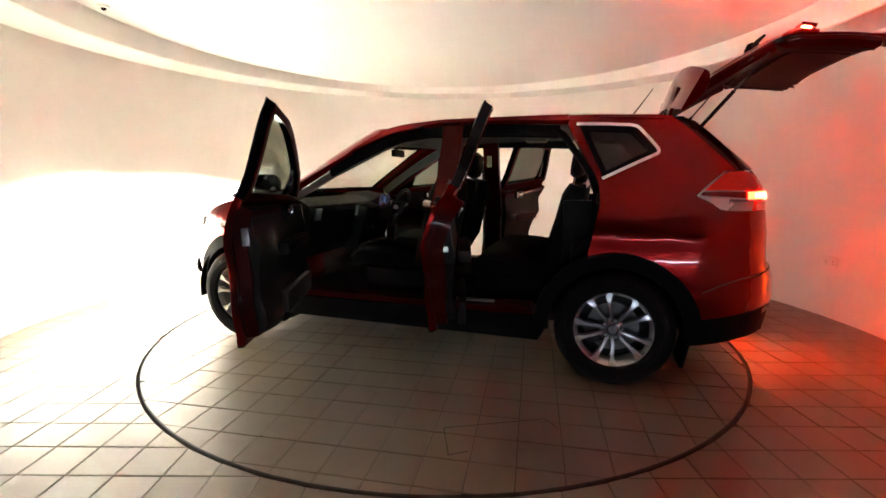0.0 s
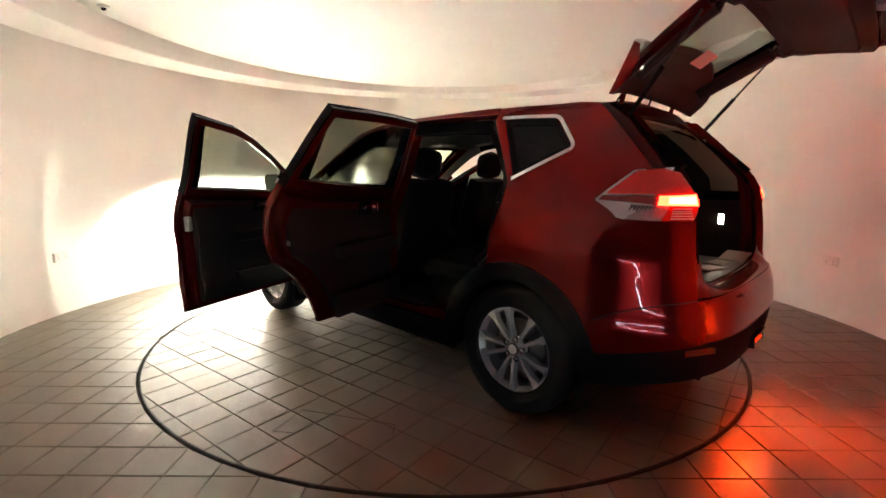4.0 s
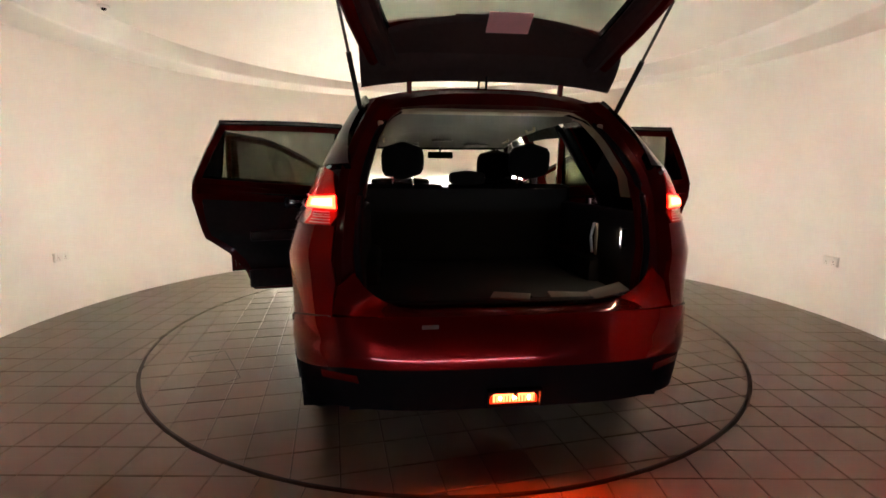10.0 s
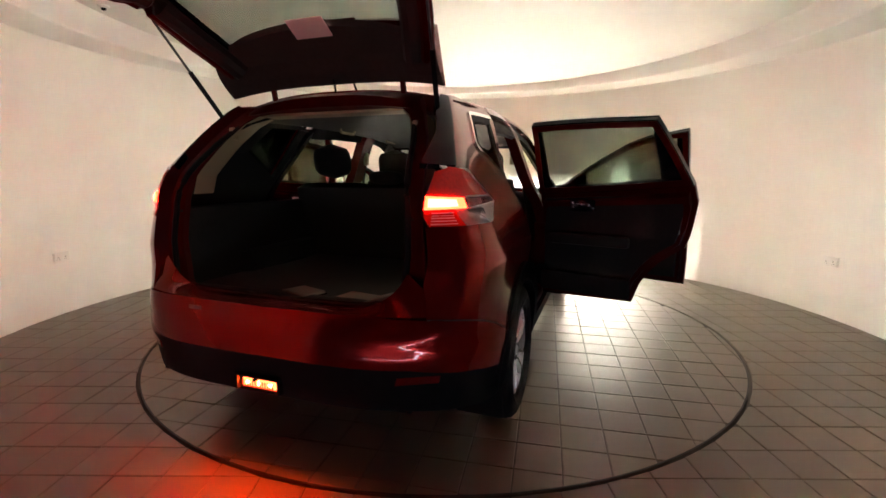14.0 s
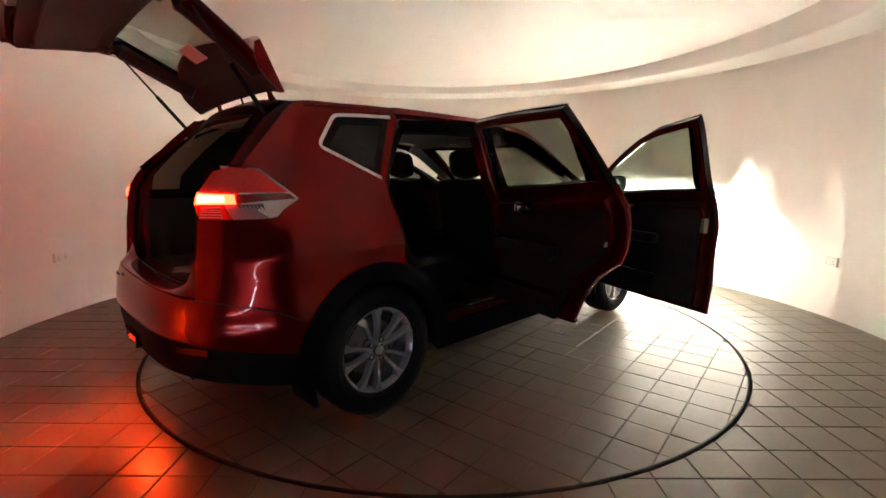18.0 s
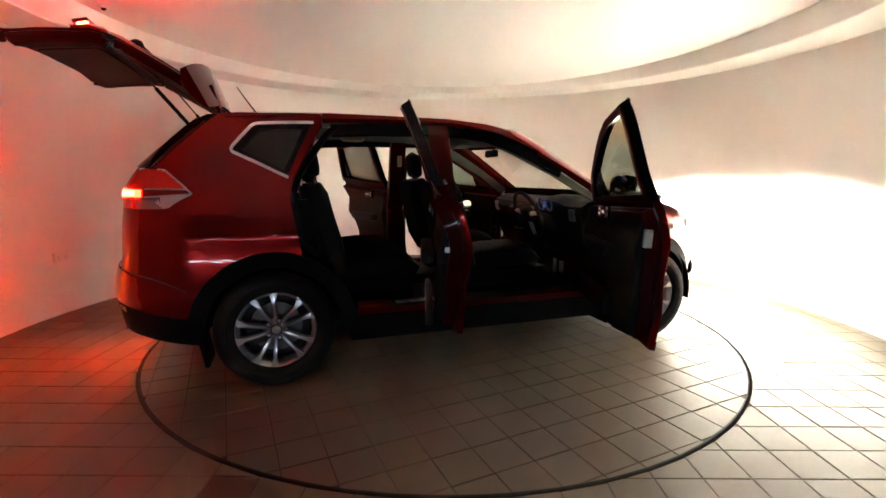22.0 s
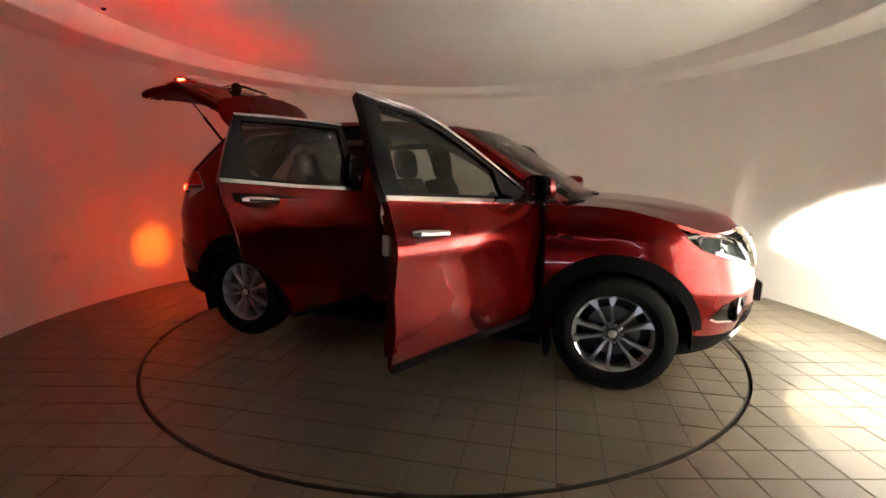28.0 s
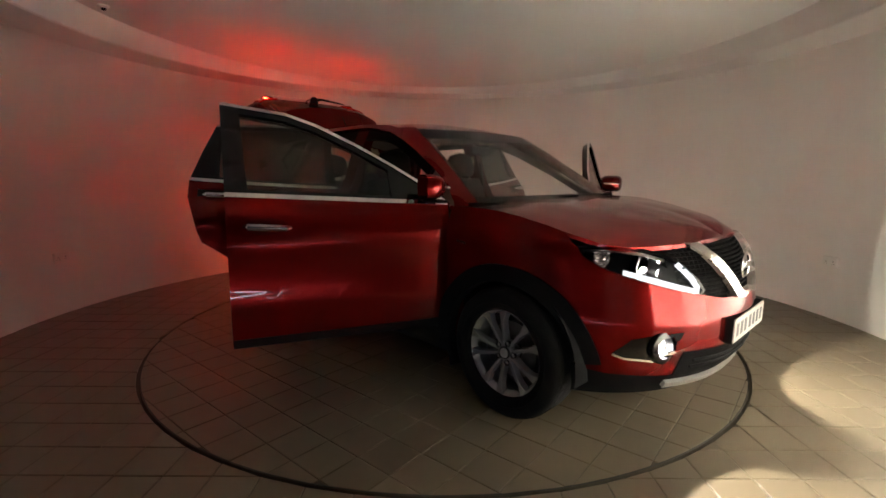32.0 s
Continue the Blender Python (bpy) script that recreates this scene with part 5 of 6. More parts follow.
    # cladding, handle, seals, latch
    cl = [(0.94, 0.385), (0.94, 0.43), (-0.207, 0.43), (-0.208, 0.385)] if front else [(-0.248, 0.40), (-0.248, 0.445), (-0.885, 0.445), (-0.875, 0.42)]
    add("lower_cladding", panel(cl, 0.03, 0.006, False, s), M_BLACK, door, "black plastic strip")
    ho, hz = (-0.085, 0.0) if front else (-1.10, 0.115)
    y0 = skin(ho + 0.06, 0.985 + hz).y
    pts = [(ho - 0.035, y0 + 0.012, 0.988), (ho - 0.02, y0 + 0.036, 0.99), (ho + 0.06, y0 + 0.040, 0.985), (ho + 0.15, y0 + 0.036, 0.978), (ho + 0.17, y0 + 0.010, 0.977)]
    hb = tube([(x, s * y, z + 0.016 + hz) for x, y, z in pts], [0.014, 0.019, 0.0195, 0.018, 0.012], 12)
    add("outer_handle", hb, M_CHROME, door, "chrome door handle")
    # flat dark oval stands in for the shaded hollow behind the handle
    add("handle_shade", panel([(ho + 0.062 + 0.105 * math.cos(a), 1.000 + hz + 0.040 * math.sin(a)) for a in [2 * math.pi * k / 20 for k in range(20)]], 0.004, 0.0022, False, s, 0.03), M_RED_SHADED, door)
    ex = -0.185 if front else -1.14
    add("latch", box(ex - 0.006, ex + 0.02, s * 0.80 - 0.02, s * 0.80 + 0.02, 0.90, 0.99, 0.004), M_STEEL, door)
    for hz_ in (0.52, 0.86):
        add("hinge_arm", box(hinge.x - 0.05, hinge.x + 0.03, s * 0.80 - 0.015, s * 0.80 + 0.02, hz_, hz_ + 0.06, 0.006), M_RED_SHADED, door)
    if front:
        add("pillar_applique", panel([(-0.207, belt(-0.2) + 0.01), (-0.211, 1.588), (-0.125, 1.578), (-0.10, belt(-0.12) + 0.012)], 0.03, 0.001, up, s), M_GLOSSB, door)
    else:
        add("pillar_applique", panel([(-0.247, belt(-0.24) + 0.01), (-0.247, 1.592), (-0.29, 1.595), (-0.32, belt(-0.32) + 0.01)], 0.03, 0.001, up, s), M_GLOSSB, door)
        add("corner_applique", panel([(-1.05, belt(-1.04) + 0.012), (-0.998, 1.586), (-1.018, 1.586), (-1.12, 1.40), (-1.21, belt(-1.21) + 0.012)], 0.03, 0.001, up, s), M_GLOSSB, door)
    if not front:
        add("window_divider", ribbon([(-1.05, belt(-1.0) + 0.0), (-0.998, 1.568)], 0.022, 0.02, -0.006, up, s), M_GLOSSB, door)
    if front:
        add("sail", panel([(0.935, 1.096), (0.83, 1.185), (0.65, 1.295), (0.615, 1.31), (0.63, 1.112)], 0.03, -0.001, up, s), M_GLOSSB, door)
        mc = Vector((0.823, s * 0.958, 1.195))
        rows = []
        for k in range(11):
            t = k / 10
            xx = -0.065 + 0.125 * t
            sc = math.sqrt(max(0.0, 1 - (max(0.0, t - 0.25) / 0.75) ** 2.2)) if t > 0.25 else 1.0
            ring = []
            for q in range(24):
                a = 2 * math.pi * q / 24
                ca, sa = math.cos(a), math.sin(a)
                ex_ = 2 / 3.4
                ry = 0.085 * (abs(ca) ** ex_) * (1 if ca > 0 else -1)
                rz = (0.066 + 0.005 * ca) * (abs(sa) ** ex_) * (1 if sa > 0 else -1)
                ring.append((mc.x + xx, mc.y + s * (ry * max(sc, 0.02)), mc.z + rz * max(sc, 0.02) + 0.0))
            rows.append(ring)
        mb = grid(rows, closed_u=True)
        mb.verts.ensure_lookup_table()
        mirr = add("mirror", mb, M_RED, door, "red wing mirror housing")
        gl = [(0.076 * (abs(math.cos(a)) ** 0.6) * (1 if math.cos(a) > 0 else -1), 0.057 * (abs(math.sin(a)) ** 0.6) * (1 if math.sin(a) > 0 else -1)) for a in [2 * math.pi * q / 28 for q in range(28)]]
        bmg = bmesh.new()
        bmg.faces.new([bmg.verts.new((mc.x - 0.050 - s * 0.29 * y, mc.y + y, mc.z + z)) for y, z in gl])
        add("mirror_glass", bmg, M_MIRROR, door, "blue-tinted mirror glass")
        add("mirror_foot", join(tube([(0.83, s * 0.90, 1.135), (0.85, s * 0.80, 1.11)], [0.025, 0.035], 10)), M_GLOSSB, door)
        add("mirror_base", box(0.77, 0.88, s * 0.92 - 0.10, s * 0.92 + 0.06, 1.112, 1.128, 0.008), M_GLOSSB, door)
        add("side_repeater", box(0.871, 0.889, s * 0.970 - 0.06, s * 0.970 + 0.06, 1.190, 1.200, 0.003), M_CLEARLENS, door)
    ang = (68.0 if front else 74.4)
    if front:
        tilt = Matrix.Translation((0, 0, 0.6)) @ Matrix.Rotation(radians(-s * 2.5), 4, "X") @ Matrix.Translation((0, 0, -0.6))
        door.matrix_basis = Matrix.Translation((0.882, s * 0.821, 0.0)) @ Matrix.Rotation(radians(-s * ang), 4, "Z") @ tilt
    else:
        door.matrix_basis = Matrix.Translation((-0.276, s * 0.833, 0.0)) @ Matrix.Rotation(radians(-s * ang), 4, "Z")
    return door


M_PANE_T2 = glass("rear_door_glass", (0.42, 0.45, 0.42))
for s in (1, -1):
    build_door(True, s)
    build_door(False, s)


# ---- tailgate ----
GATE_HINGE = Vector((-1.625, 0, 1.635))


GL = 0.49


def build_gate():
    def add(name, bm, material, parent, label="", sharp=35):
        return part(name, move(bm, Matrix.Translation(-GATE_HINGE)), material, parent, label, True, sharp)

    def half(z):
        return lerp(z, [(0.745, 0.60), (0.80, 0.645), (1.06, 0.645), (1.28, 0.632), (1.40, 0.595), (1.55, 0.53), (1.60, 0.50)])

    def sheet(z0, z1, inset, lift, thick, nz=10, ny=20, y0=None):
        f, b, faces = [], [], []
        for i in range(nz + 1):
            z = z0 + (z1 - z0) * i / nz
            for j in range(-ny, ny + 1):
                y = (half(z) - inset) * abs(j) / ny
                S = s_y(y, z)
                p = skin(S, z)
                sgn = -1 if j < 0 else 1
                f.append(Vector((p.x - lift, sgn * y, z)))
                b.append(Vector((p.x - lift + thick, sgn * y, z)))
        k = 2 * ny + 1
        for i in range(nz):
            for j in range(2 * ny):
                faces.append([i * k + j, i * k + j + 1, (i + 1) * k + j + 1, (i + 1) * k + j])
        return solid(f, b, faces)
    gate = add("tailgate", sheet(0.745, 1.20, 0.0, 0.0, 0.02), M_RED, car, "raised red tailgate")
    # window surround
    for s in (1, -1):
        f, b, faces = [], [], []
        for i in range(13):
            z = 1.20 + 0.365 * i / 12
            for y in (half(z), half(z) - 0.05, half(z) - 0.11):
                p = skin(s_y(y, z), z)
                f.append(Vector((p.x, s * y, z)))
                b.append(Vector((p.x + 0.03, s * y, z)))
        for i in range(12):
            for j in range(2):
                faces.append([i * 3 + j, i * 3 + j + 1, (i + 1) * 3 + j + 1, (i + 1) * 3 + j])
        add("window_side", solid(f, b, faces), M_GLOSSB, gate)
        add("side_lining", join(tube([(skin(s_y(half(z) - 0.07, z), z).x + 0.06, s * (half(z) - 0.075), z) for z in [0.85 + 0.69 * i / 14 for i in range(15)]], 0.045, 10)), M_GATETRIM, gate, "dark plastic lining")
        f, b, faces = [], [], []
        for i in range(7):
            for j in range(9):
                y = 0.395 + (0.632 - 0.395) * j / 8
                z = 1.075 + (0.085 + 0.075 * (j / 8) ** 1.5) * i / 6
                p = skin(s_y(y, z), z)
                f.append(Vector((p.x - 0.014, s * y, z)))
                b.append(Vector((p.x + 0.004, s * y, z)))
        for i in range(6):
            for j in range(8):
                faces.append([i * 9 + j, i * 9 + j + 1, (i + 1) * 9 + j + 1, (i + 1) * 9 + j])
        add("gate_tail_lamp", solid(f, b, faces), M_REDLIT, gate, "red lamp lens lit from within")
        gx = skin(s_y(0.47, 1.11), 1.11).x
        add("gate_lit_bar", box(gx - 0.0185, gx - 0.0145, s * GL - 0.035, s * GL + 0.035, 1.085, 1.125, 0.004), M_STOP, gate, "lit red bar")
        for ya, yb, za, zb in ((-0.056, -0.050, 1.07, 1.14), (0.050, 0.056, 1.07, 1.14), (-0.05, 0.05, 1.136, 1.142), (-0.05, 0.05, 1.068, 1.074)):
            add("lamp_wall", box(gx - 0.030, gx - 0.012, s * GL + ya, s * GL + yb, za, zb), M_REDLENS, gate)
        add("buffer", tube([(-1.76, s * 0.46, 1.56), (-1.70, s * 0.52, 1.585)], 0.014), M_BLACK, gate)
        add("hinge", join(box(-1.80, -1.61, s * 0.36 - 0.012, s * 0.36 + 0.012, 1.612, 1.634, 0.006)), M_RED_SHADED, gate)
    pane = add("rear_window", sheet(1.195, 1.555, 0.095, -0.004, 0.004), M_DOORPANE, gate, "tinted rear window")
    pane.visible_shadow = False
    add("lower_lining", sheet(0.79, 1.19, 0.05, -0.075, 0.012), M_GATETRIM, gate, "dark plastic lining")
    add("lining_ridge", sheet(0.86, 1.12, 0.13, -0.092, 0.02), M_GATETRIM, gate)
    for s in (1, -1):
        add("gate_rim", tube([(skin(s_y(half(z), z), z).x + 0.04, s * (half(z) - 0.012), z) for z in [0.76 + 0.785 * i / 16 for i in range(17)]], 0.03, 8), M_RED_SHADED, gate)
    add("gate_bottom", tube([(skin(s_y(y, 0.765), 0.765).x + 0.03, y, 0.765) for y in [-0.58 + 1.16 * i / 24 for i in range(25)]], 0.03, 8), M_RED_SHADED, gate)
    f, b, faces = [], [], []
    for i in range(9):
        for j in range(-16, 17):
            y = 0.565 * abs(j) / 16
            lo = 1.425 + 0.06 * (y / 0.5) ** 2
            z = 1.545 + (lo - 1.545) * i / 8
            y = min(y, half(z) - 0.005)
            p = skin(s_y(y, z), z)
            f.append(Vector((p.x + 0.045, y * (-1 if j < 0 else 1), z)))
            b.append(Vector((p.x + 0.02, y * (-1 if j < 0 else 1), z)))
    for i in range(8):
        for j in range(32):
            faces.append([i * 33 + j, i * 33 + j + 1, (i + 1) * 33 + j + 1, (i + 1) * 33 + j])
    add("top_lining", solid(f, b, faces), M_GATETRIM, gate, "dark plastic lining")
    add("latch", box(-2.19, -2.15, -0.05, 0.05, 0.76, 0.80, 0.01), M_STEEL, gate)
    # spoiler
    f, b, faces = [], [], []
    for i in range(9):
        t = i / 8
        for j in range(-14, 15):
            y = 0.575 * j / 14
            e = (abs(y) / 0.575) ** 3
            x = -1.675 + 0.035 * e - (0.27 - 0.03 * e) * t
            z = roof_z(-1.62, y) + 0.004 - 0.035 * t - 0.02 * e * t
            f.append(Vector((x, y, z)))
            b.append(Vector((x + 0.01 * t, y, z - 0.018 - 0.045 * math.sin(math.pi * min(1, t * 0.9)))))
    for i in range(8):
        for j in range(28):
            faces.append([i * 29 + j, i * 29 + j + 1, (i + 1) * 29 + j + 1, (i + 1) * 29 + j])
    add("spoiler", solid(f, b, faces), M_RED, gate, "red roof spoiler")
    low = [p + Vector((0, 0, -0.003)) for p in b]
    add("spoiler_lining", solid([p + Vector((0, 0, -0.004)) for p in low[:29 * 7]], low[:29 * 7], [q for q in faces if max(q) < 29 * 7]), M_GATETRIM, gate, "dark plastic lining")
    add("high_stop_lamp", box(-1.955, -1.935, -0.16, 0.16, 1.606, 1.620, 0.004), M_REDLENS, gate, "red stop lamp")
    add("plate_lamp", box(-2.225, -2.205, -0.10, 0.10, 1.045, 1.06, 0.004), M_CLEARLENS, gate)
    add("plate_garnish", box(-2.235, -2.19, -0.40, 0.40, 1.06, 1.10, 0.012), M_CHROME, gate, "chrome strip over the plate")
    plate = add("number_plate", box(-2.212, -2.202, -0.26, 0.26, 0.90, 1.01, 0.003), M_PAPER, gate, "plate with dark bars")
    add("gate_badge", move(lathe([(0.05, -0.012), (0.055, 0.0), (0.045, 0.006)], 28, "x"), pose(-2.20, 0, 1.15)), M_CHROME, gate)
    add("washer_hose", tube([(-1.62, 0.0, 1.625), (-1.68, 0.0, 1.622), (-1.74, 0.0, 1.628)], 0.006, 6), M_BLACK, gate)
    f, b = [], []
    for z in (1.385, 1.455):
        for y in (-0.13, -0.04, 0.05):
            p = skin(s_y(abs(y), z), z)
            f.append(Vector((p.x + 0.056, y, z)))
            b.append(Vector((p.x + 0.052, y, z)))
    add("label", solid(f, b, [[0, 1, 4, 3], [1, 2, 5, 4]]), M_PINK, gate, "pink paper label on the glass")
    add("rear_wiper", tube([(-2.185, 0.0, 1.225), (-2.195, 0.10, 1.235), (-2.16, 0.36, 1.26)], [0.020, 0.014, 0.008], 8), M_BLACK, gate)
    add("wiper_motor", move(lathe([(0.040, 0.03), (0.045, 0.0), (0.040, -0.035), (0.022, -0.05), (0.001, -0.052)], 24, "x"), pose(-2.165, 0, 1.225)), M_BLACK, gate, "black wiper pivot cover")
    gate.matrix_basis = Matrix.Translation(GATE_HINGE) @ Matrix.Rotation(radians(77), 4, "Y")
    for s in (1, -1):
        a, c = Vector((-1.765, s * 0.575, 1.52)), Vector((-2.07, s * 0.640, 1.915))
        mid = a.lerp(c, 0.52)
        strut = part("gas_strut", tube([a, mid], 0.011, 10), M_BLACK, car, "black gas strut")
        part("strut_rod", tube([mid, c], 0.006, 8), M_ALLOYD, strut)
        part("strut_joint", tube([a + Vector((0, 0, -0.012)), a + Vector((0, 0, 0.012))], 0.016, 10), M_BLACK, strut)


build_gate()


# ---- cabin ----
def cushion(pts, w0, w1, yc, th, n=10, crown=0.02):
    """A padded slab along a side-view line (x, z), w wide, th thick, crowned."""
    rows = []
    m = len(pts)
    for i, (x, z) in enumerate(pts):
        t = i / (m - 1)
        p0, p1 = pts[max(0, i - 1)], pts[min(m - 1, i + 1)]
        d = Vector((p1[0] - p0[0], p1[1] - p0[1])).normalized()
        nx, nz = -d.y, d.x
        w = (w0 + (w1 - w0) * t) / 2
        ends = 1 - 0.35 * (abs(2 * t - 1) ** 6)
        ring = []
        for q in range(20):
            a = 2 * math.pi * q / 20
            ca, sa = math.cos(a), math.sin(a)
            yy = w * (abs(ca) ** 0.45) * (1 if ca > 0 else -1)
            hh = th / 2 * ends * (abs(sa) ** 0.6) * (1 if sa > 0 else -1)
            bol = 0.028 * (abs(ca) ** 3) * (1 if sa > 0 else 0)
            ring.append((x + nx * (hh + bol), yc + yy, z + nz * (hh + bol)))
        rows.append(ring)
    bm = grid(rows, closed_u=True)
    bm.verts.ensure_lookup_table()
    bm.faces.new([bm.verts[k] for k in range(20)])
    bm.faces.new([bm.verts[(m - 1) * 20 + k] for k in range(20)][::-1])
    return bm


def headrest(x, y, z, w, h, parent):
    rows = []
    for i in range(9):
        t = i / 8
        sc = math.sqrt(max(0.02, 1 - (2 * t - 1) ** 4))
        zz = z - h / 2 + h * t
        rows.append([(x - 0.03 * t + 0.052 * sc * (abs(math.cos(a)) ** 0.7) * (1 if math.cos(a) > 0 else -1), y + w / 2 * sc * (abs(math.sin(a)) ** 0.6) * (1 if math.sin(a) > 0 else -1), zz) for a in [2 * math.pi * q / 18 for q in range(18)]])
    bm = grid(rows, closed_u=True)
    bm.verts.ensure_lookup_table()
    bm.faces.new([bm.verts[k] for k in range(18)])
    bm.faces.new([bm.verts[8 * 18 + k] for k in range(18)])
    hr = part("headrest", bm, M_CLOTH, parent)
    for d in (-0.06, 0.06):
        part("headrest_post", tube([(x + 0.01, y + d, z - h / 2 + 0.02), (x + 0.02, y + d, z - h / 2 - 0.075)], 0.006), M_CHROME, parent)


def build_cabin():
    for s in (1, -1):
        y = 0.375 * s
        seat = part("front_seat", cushion([(0.52, 0.615), (0.45, 0.66), (0.25, 0.655), (0.05, 0.63), (-0.04, 0.62)], 0.50, 0.50, y, 0.15), M_CLOTH, car, "dark cloth front seat")
        part("seat_back", cushion([(-0.03, 0.60), (-0.09, 0.75), (-0.135, 0.95), (-0.175, 1.12), (-0.195, 1.215)], 0.54, 0.45, y, 0.21), M_CLOTH, seat)
        part("seat_base", box(-0.05, 0.42, y - 0.22, y + 0.22, 0.40, 0.57, 0.03), M_BLACK, seat)
        headrest(-0.170, y, 1.335, 0.29, 0.235, seat)
        part("belt_buckle", box(-0.03, 0.0, y - s * 0.27 - 0.012, y - s * 0.27 + 0.012, 0.62, 0.72, 0.006), M_BLACK, seat)
        part("belt_strap", tube([(-0.19, s * 0.64, 1.37), (-0.19, s * 0.72, 0.95), (-0.19, s * 0.74, 0.45)], 0.012, 6), M_TRIM, car)
        part("sun_visor", box(0.24, 0.40, y - 0.17, y + 0.17, 1.515, 1.530, 0.006), M_HEADL, car)
        part("grab_handle", tube([(0.10, s * 0.50, 1.555), (0.08, s * 0.505, 1.525), (-0.08, s * 0.505, 1.53), (-0.10, s * 0.50, 1.565)], 0.009), M_PALE, car)
        part("grab_handle", tube([(-0.60, s * 0.50, 1.575), (-0.62, s * 0.505, 1.545), (-0.78, s * 0.505, 1.545), (-0.80, s * 0.50, 1.575)], 0.009), M_PALE, car)
    bench = part("rear_seat", cushion([(-0.42, 0.60), (-0.50, 0.655), (-0.70, 0.65), (-0.92, 0.63), (-0.98, 0.62)], 1.26, 1.26, 0.0, 0.16), M_CLOTH, car, "dark cloth rear bench seat")
    for y, w in ((0.38, 0.50), (-0.02, 0.28), (-0.41, 0.48)):
        part("seat_back", cushion([(-0.93, 0.62), (-0.98, 0.78), (-1.03, 0.95), (-1.07, 1.12), (-1.09, 1.19)], w, w * 0.94, y, 0.14), M_CLOTH, bench)
    for y in (0.38, -0.38):
        headrest(-1.085, y, 1.335, 0.25, 0.21, bench)
    headrest(-1.09, 0.0, 1.235, 0.22, 0.09, bench)
    part("bench_base", box(-1.0, -0.45, -0.60, 0.60, 0.38, 0.58, 0.02), M_BLACK, bench)
    part("seat_shell", move(box(-0.012, 0.012, -0.60, 0.60, -0.25, 0.24, 0.008), pose(-1.125, 0, 0.94, 0, -10.5, 0)), M_CARPET, bench)
    # dashboard
    sec = [(1.06, 1.065), (0.92, 1.075), (0.80, 1.055), (0.735, 1.02), (0.72, 0.97), (0.745, 0.90), (0.76, 0.80), (0.80, 0.70), (0.90, 0.62), (1.04, 0.60)]
    rows = []
    for y in [-0.74 + 1.48 * i / 28 for i in range(29)]:
        hump = 0.030 * math.exp(-((y + 0.37) / 0.16) ** 4)
        cv = 0.06 * (abs(y) / 0.74) ** 2
        rows.append([(x + cv * (1 if x < 0.9 else 0), y, z + (hump if z > 1.0 else 0)) for x, z in sec])
    bm = grid(rows, closed_u=True)
    bm.verts.ensure_lookup_table()
    k = len(sec)
    bm.faces.new([bm.verts[i] for i in range(k)])
    bm.faces.new([bm.verts[28 * k + i] for i in range(k)])
    dash = part("dashboard", bm, M_TRIM, car, "dark soft-touch dashboard")
    part("console", join(box(0.10, 0.80, -0.12, 0.12, 0.42, 0.66, 0.03), move(box(-0.10, 0.10, -0.14, 0.14, -0.20, 0.20, 0.03), pose(0.78, 0, 0.82, 0, -18, 0))), M_TRIM, dash)
    part("centre_screen", move(box(-0.004, 0.004, -0.095, 0.095, -0.055, 0.055, 0.003), pose(0.700, 0.0, 0.935, 0, -12, 0)), M_GLOSSB, dash)
    part("screen_glow", move(box(-0.0015, 0.0015, -0.05, 0.05, -0.018, 0.018), pose(0.694, 0.0, 0.945, 0, -12, 0)), M_DASHW, dash, "lit display")
    for y in (-0.06, 0.0, 0.06):
        part("heater_knob", move(lathe([(0.022, 0.0), (0.020, -0.018), (0.001, -0.020)], 20, "x"), pose(0.700, y, 0.80)), M_CHROME, dash)
    for y in (-0.135, 0.135, -0.66, 0.66):
        part("air_vent", move(box(-0.010, 0.010, -0.035, 0.035, -0.045, 0.045, 0.008), pose(0.725 + 0.05 * (abs(y) > 0.4), y, 0.955, 0, -10, 0)), M_SILVER, dash)
    for y in (-0.31, -0.43):
        part("dial", move(lathe([(0.050, -0.004), (0.048, 0.0), (0.001, 0.001)], 28, "x"), pose(0.716, y, 1.025, 0, -14, 0)), M_GLOSSB, dash)
        part("dial_ring", move(lathe([(0.047, -0.006), (0.043, -0.007), (0.043, -0.005)], 28, "x"), pose(0.716, y, 1.025, 0, -14, 0)), M_DASHB, dash, "lit blue dial ring")
    part("driver_display", box(0.706, 0.709, -0.392, -0.348, 1.0, 1.05), M_DASHB, dash, "lit blue display")
    part("start_point", box(0.715, 0.719, -0.235, -0.228, 0.86, 0.867), M_AMBER, dash, "small amber light")
    part("gear_lever", join(tube([(0.46, 0.0, 0.64), (0.44, 0.0, 0.76)], 0.010), move(lathe([(0.001, 0.035), (0.020, 0.028), (0.024, 0.0), (0.016, -0.03)], 16, "z"), pose(0.44, 0, 0.79))), M_TRIM, dash)
    # steering wheel on the right-hand side
    stw = Matrix.Translation((0.56, -0.37, 0.95)) @ Matrix.Rotation(radians(-24), 4, "Y")
    rim = []
    for i in range(37):
        a = 2 * math.pi * i / 36
        rim.append((0.0, 0.185 * math.cos(a), 0.185 * math.sin(a)))
    sw = part("steering_wheel", move(tube(rim, 0.016, 10, False), stw), M_TRIM, car, "black three-spoke steering wheel")
    part("wheel_boss", move(join(box(-0.03, 0.03, -0.075, 0.075, -0.06, 0.06, 0.025)), stw), M_TRIM, sw)
    for a in (8, 172, 270):
        c, d = math.cos(radians(a)), math.sin(radians(a))
        part("wheel_spoke", move(tube([(0.0, 0.06 * c, 0.06 * d), (0.0, 0.18 * c, 0.18 * d)], [0.022, 0.014], 8), stw), M_SILVER, sw)
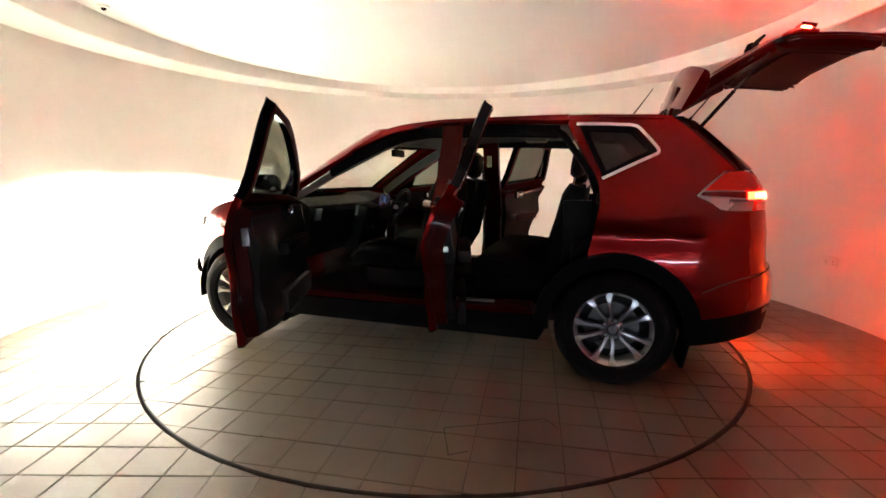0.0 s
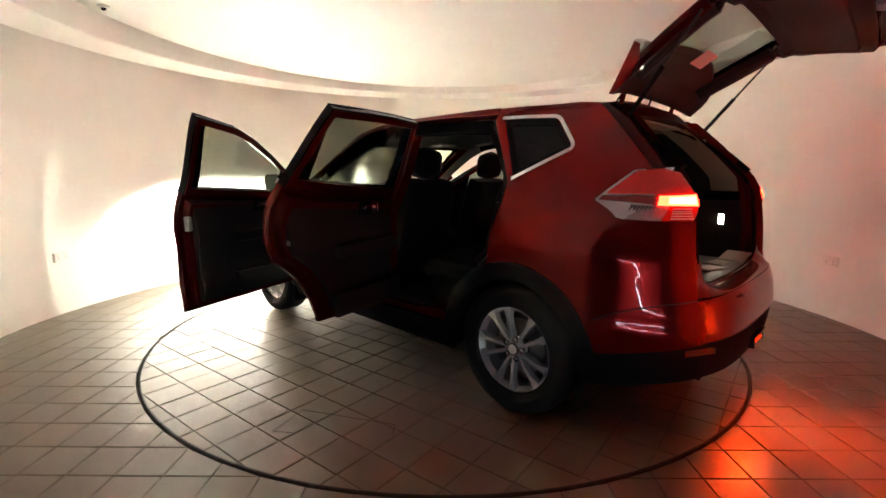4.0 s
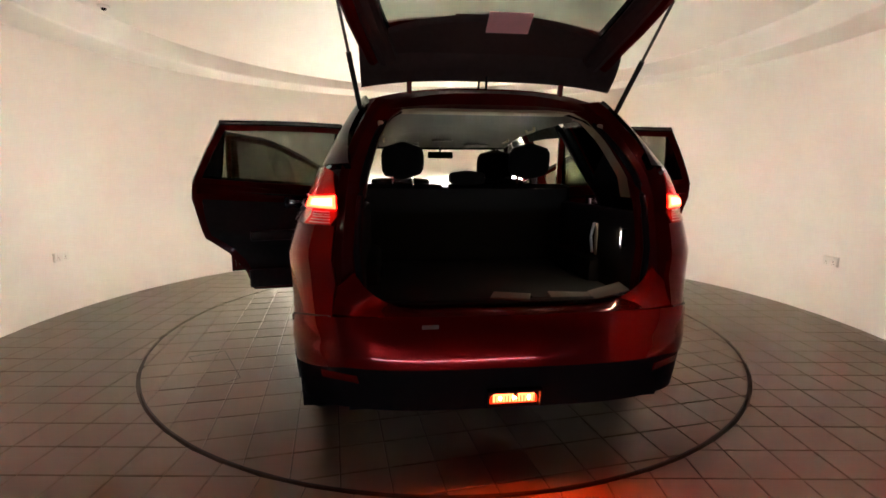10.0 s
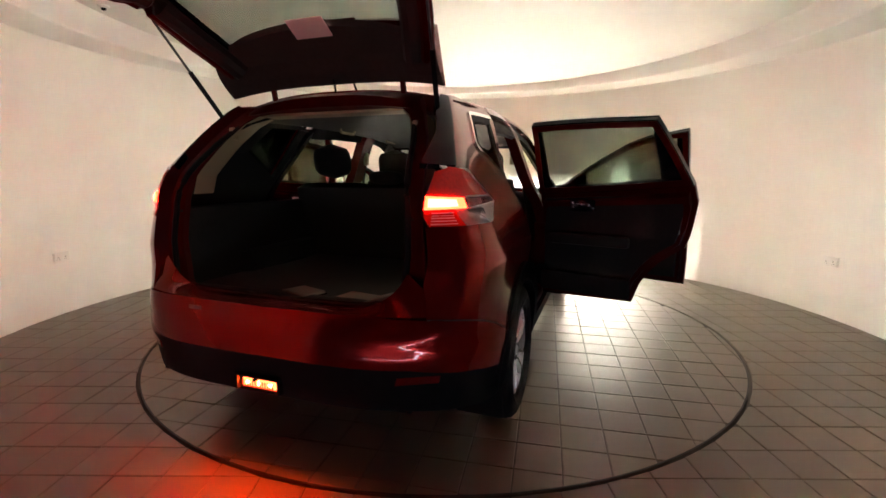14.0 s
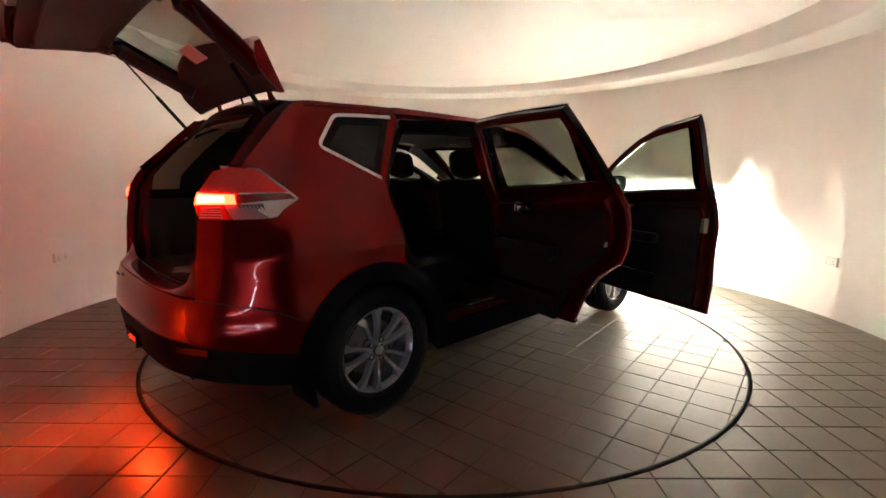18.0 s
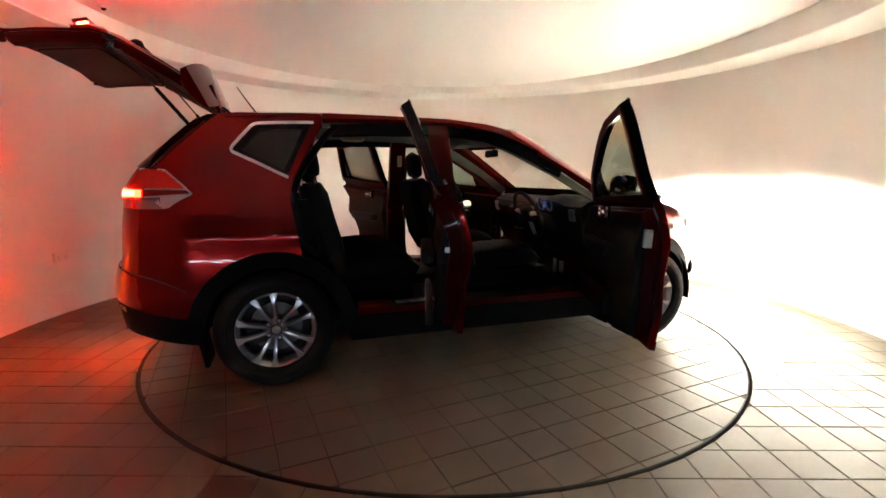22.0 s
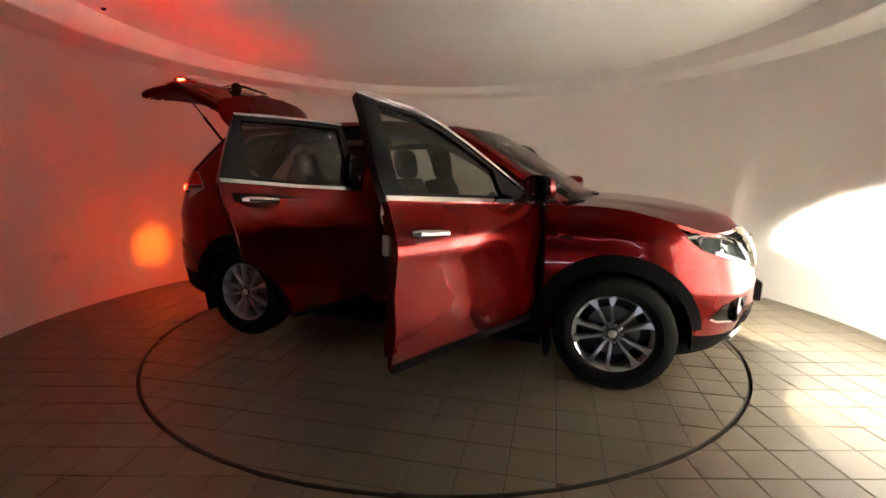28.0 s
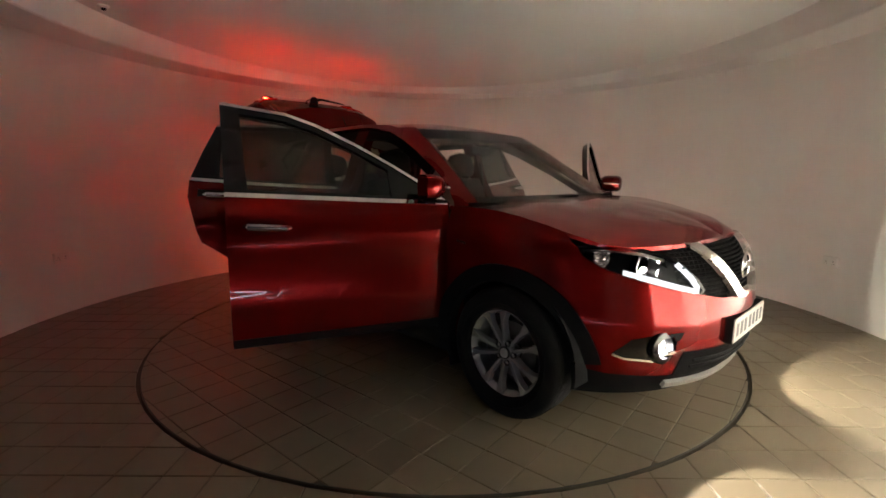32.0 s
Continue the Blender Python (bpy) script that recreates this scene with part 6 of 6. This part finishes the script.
    part("steering_column", tube([(0.60, -0.37, 0.93), (0.80, -0.37, 0.86)], [0.05, 0.07], 12), M_TRIM, car)
    for y in (-0.25, -0.49):
        part("column_stalk", tube([(0.62, -0.37, 0.95), (0.60, y + (0.02 if y < -0.37 else -0.02), 0.965)], [0.008, 0.010]), M_TRIM, car)
    mir = part("cabin_mirror", box(0.385, 0.415, -0.115, 0.115, 1.405, 1.465, 0.014), M_BLACK, car, "black rear-view mirror")
    part("mirror_stem", tube([(0.41, 0, 1.46), (0.47, 0, 1.535)], 0.010), M_BLACK, mir)
    part("overhead_console", box(0.20, 0.36, -0.09, 0.09, 1.545, 1.568, 0.01), M_HEADL, car)
    for ped in ((0.86, 0.87, -0.44, -0.38, 0.46, 0.56, 0.004), (0.87, 0.88, -0.32, -0.27, 0.44, 0.56, 0.004)):
        part("pedal", box(*ped), M_STEEL, car)
    ant = part("aerial", tube([(-1.43, 0, 1.672), (-1.50, 0, 1.77), (-1.56, 0, 1.86)], [0.006, 0.004, 0.003]), M_BLACK, car, "short black roof aerial")
    part("aerial_foot", lathe([(0.032, 0.0), (0.026, 0.012), (0.008, 0.022), (0.001, 0.022)], 20, "z"), M_BLACK, ant).location = (-1.425, 0, 1.668)


build_cabin()


# ---- loose things in the boot ----
booklet = empty("owner_booklet")
part("cover", box(-0.085, 0.085, -0.06, 0.06, 0.0, 0.006, 0.002), M_GLOSSB, booklet)
part("page_block", box(-0.080, 0.080, -0.056, 0.056, 0.006, 0.016, 0.002), M_CARD, booklet)
part("front_leaf", box(-0.075, 0.060, -0.050, 0.050, 0.0162, 0.0172), M_CARD, booklet)
tagged(booklet, "black booklet with white pages on the boot carpet", "booklet")
board = empty("folded_board")
part("sheet", box(-0.15, 0.15, -0.075, 0.075, 0.0, 0.008, 0.002), M_CARD, board)
part("raised_flap", move(box(-0.07, 0.07, -0.07, 0.07, 0.0, 0.006, 0.002), pose(-0.09, 0.0, 0.030, 0, 18, 0)), M_CARD, board)
tagged(board, "pale grey folded cardboard lying in the boot", "cardboard")

# ---- floor pieces ----
lay_tiles(floor, 0.0, 0.882 - PITCH * 4, -2.107 + PITCH * 10, -1, lambda x, y: RING_R - 0.12 < math.hypot(x, y) < ROOM_R + 0.13, lambda x, y: math.hypot(x, y + 2.6))
lay_tiles(turntable, radians(7), -1.495, -0.302, 1, lambda x, y: math.hypot(x, y) < RING_R + 0.13, lambda x, y: -math.hypot(x, y))
for a, b in (((-0.55, 1.65), (-0.64, 1.86)), ((-0.55, 1.65), (-1.02, 1.40)), ((-1.02, 1.40), (-1.09, 1.47)), ((-0.64, 1.86), (-0.72, 1.80))):
    d = math.atan2(b[1] - a[1], b[0] - a[0])
    ln = math.hypot(b[0] - a[0], b[1] - a[1])
    sc = part("scuff_line", box(0, ln, -0.002, 0.002, 0.0005, 0.0013), M_SCUFF, turntable, "thin dark scuff on the tiles")
    sc.matrix_basis = Matrix.Translation((a[0] + 0.017, a[1] - 0.009, 0)) @ Matrix.Rotation(d, 4, "Z")


# ---- what moves ----
HEADING = [(0.0, 162.06), (2.0, 148.98), (3.5, 139.15), (5.5, 126.05), (8.0, 109.65), (10.0, 96.53), (12.0, 83.55), (14.5, 67.38), (16.5, 54.37), (19.0, 38.06), (22.0, 18.47), (25.5, -4.26), (27.5, -17.26), (30.0, -33.46), (32.0, -46.4)]
OX, OY = -0.0174, 0.0092


def spin(t):
    return lerp(t, HEADING)


def motions():
    steps = [float(i) for i in range(33)]
    walk(turntable, [(t, pose(0, 0, 0, 0, 0, spin(t))) for t in steps])
    for ob, local in ((booklet, pose(-2.02, -0.045, 0.7365, 0, 0, 70)), (board, pose(-2.03, -0.37, 0.7365, 0, 0, 80))):
        walk(ob, [(t, pose(0, 0, 0, 0, 0, spin(t)) @ pose(-OX, -OY, 0) @ local) for t in steps])
    walk(car, [(t, pose(0, 0, 0, 0, 0, spin(t)) @ pose(-OX, -OY, 0)) for t in steps])


motions()
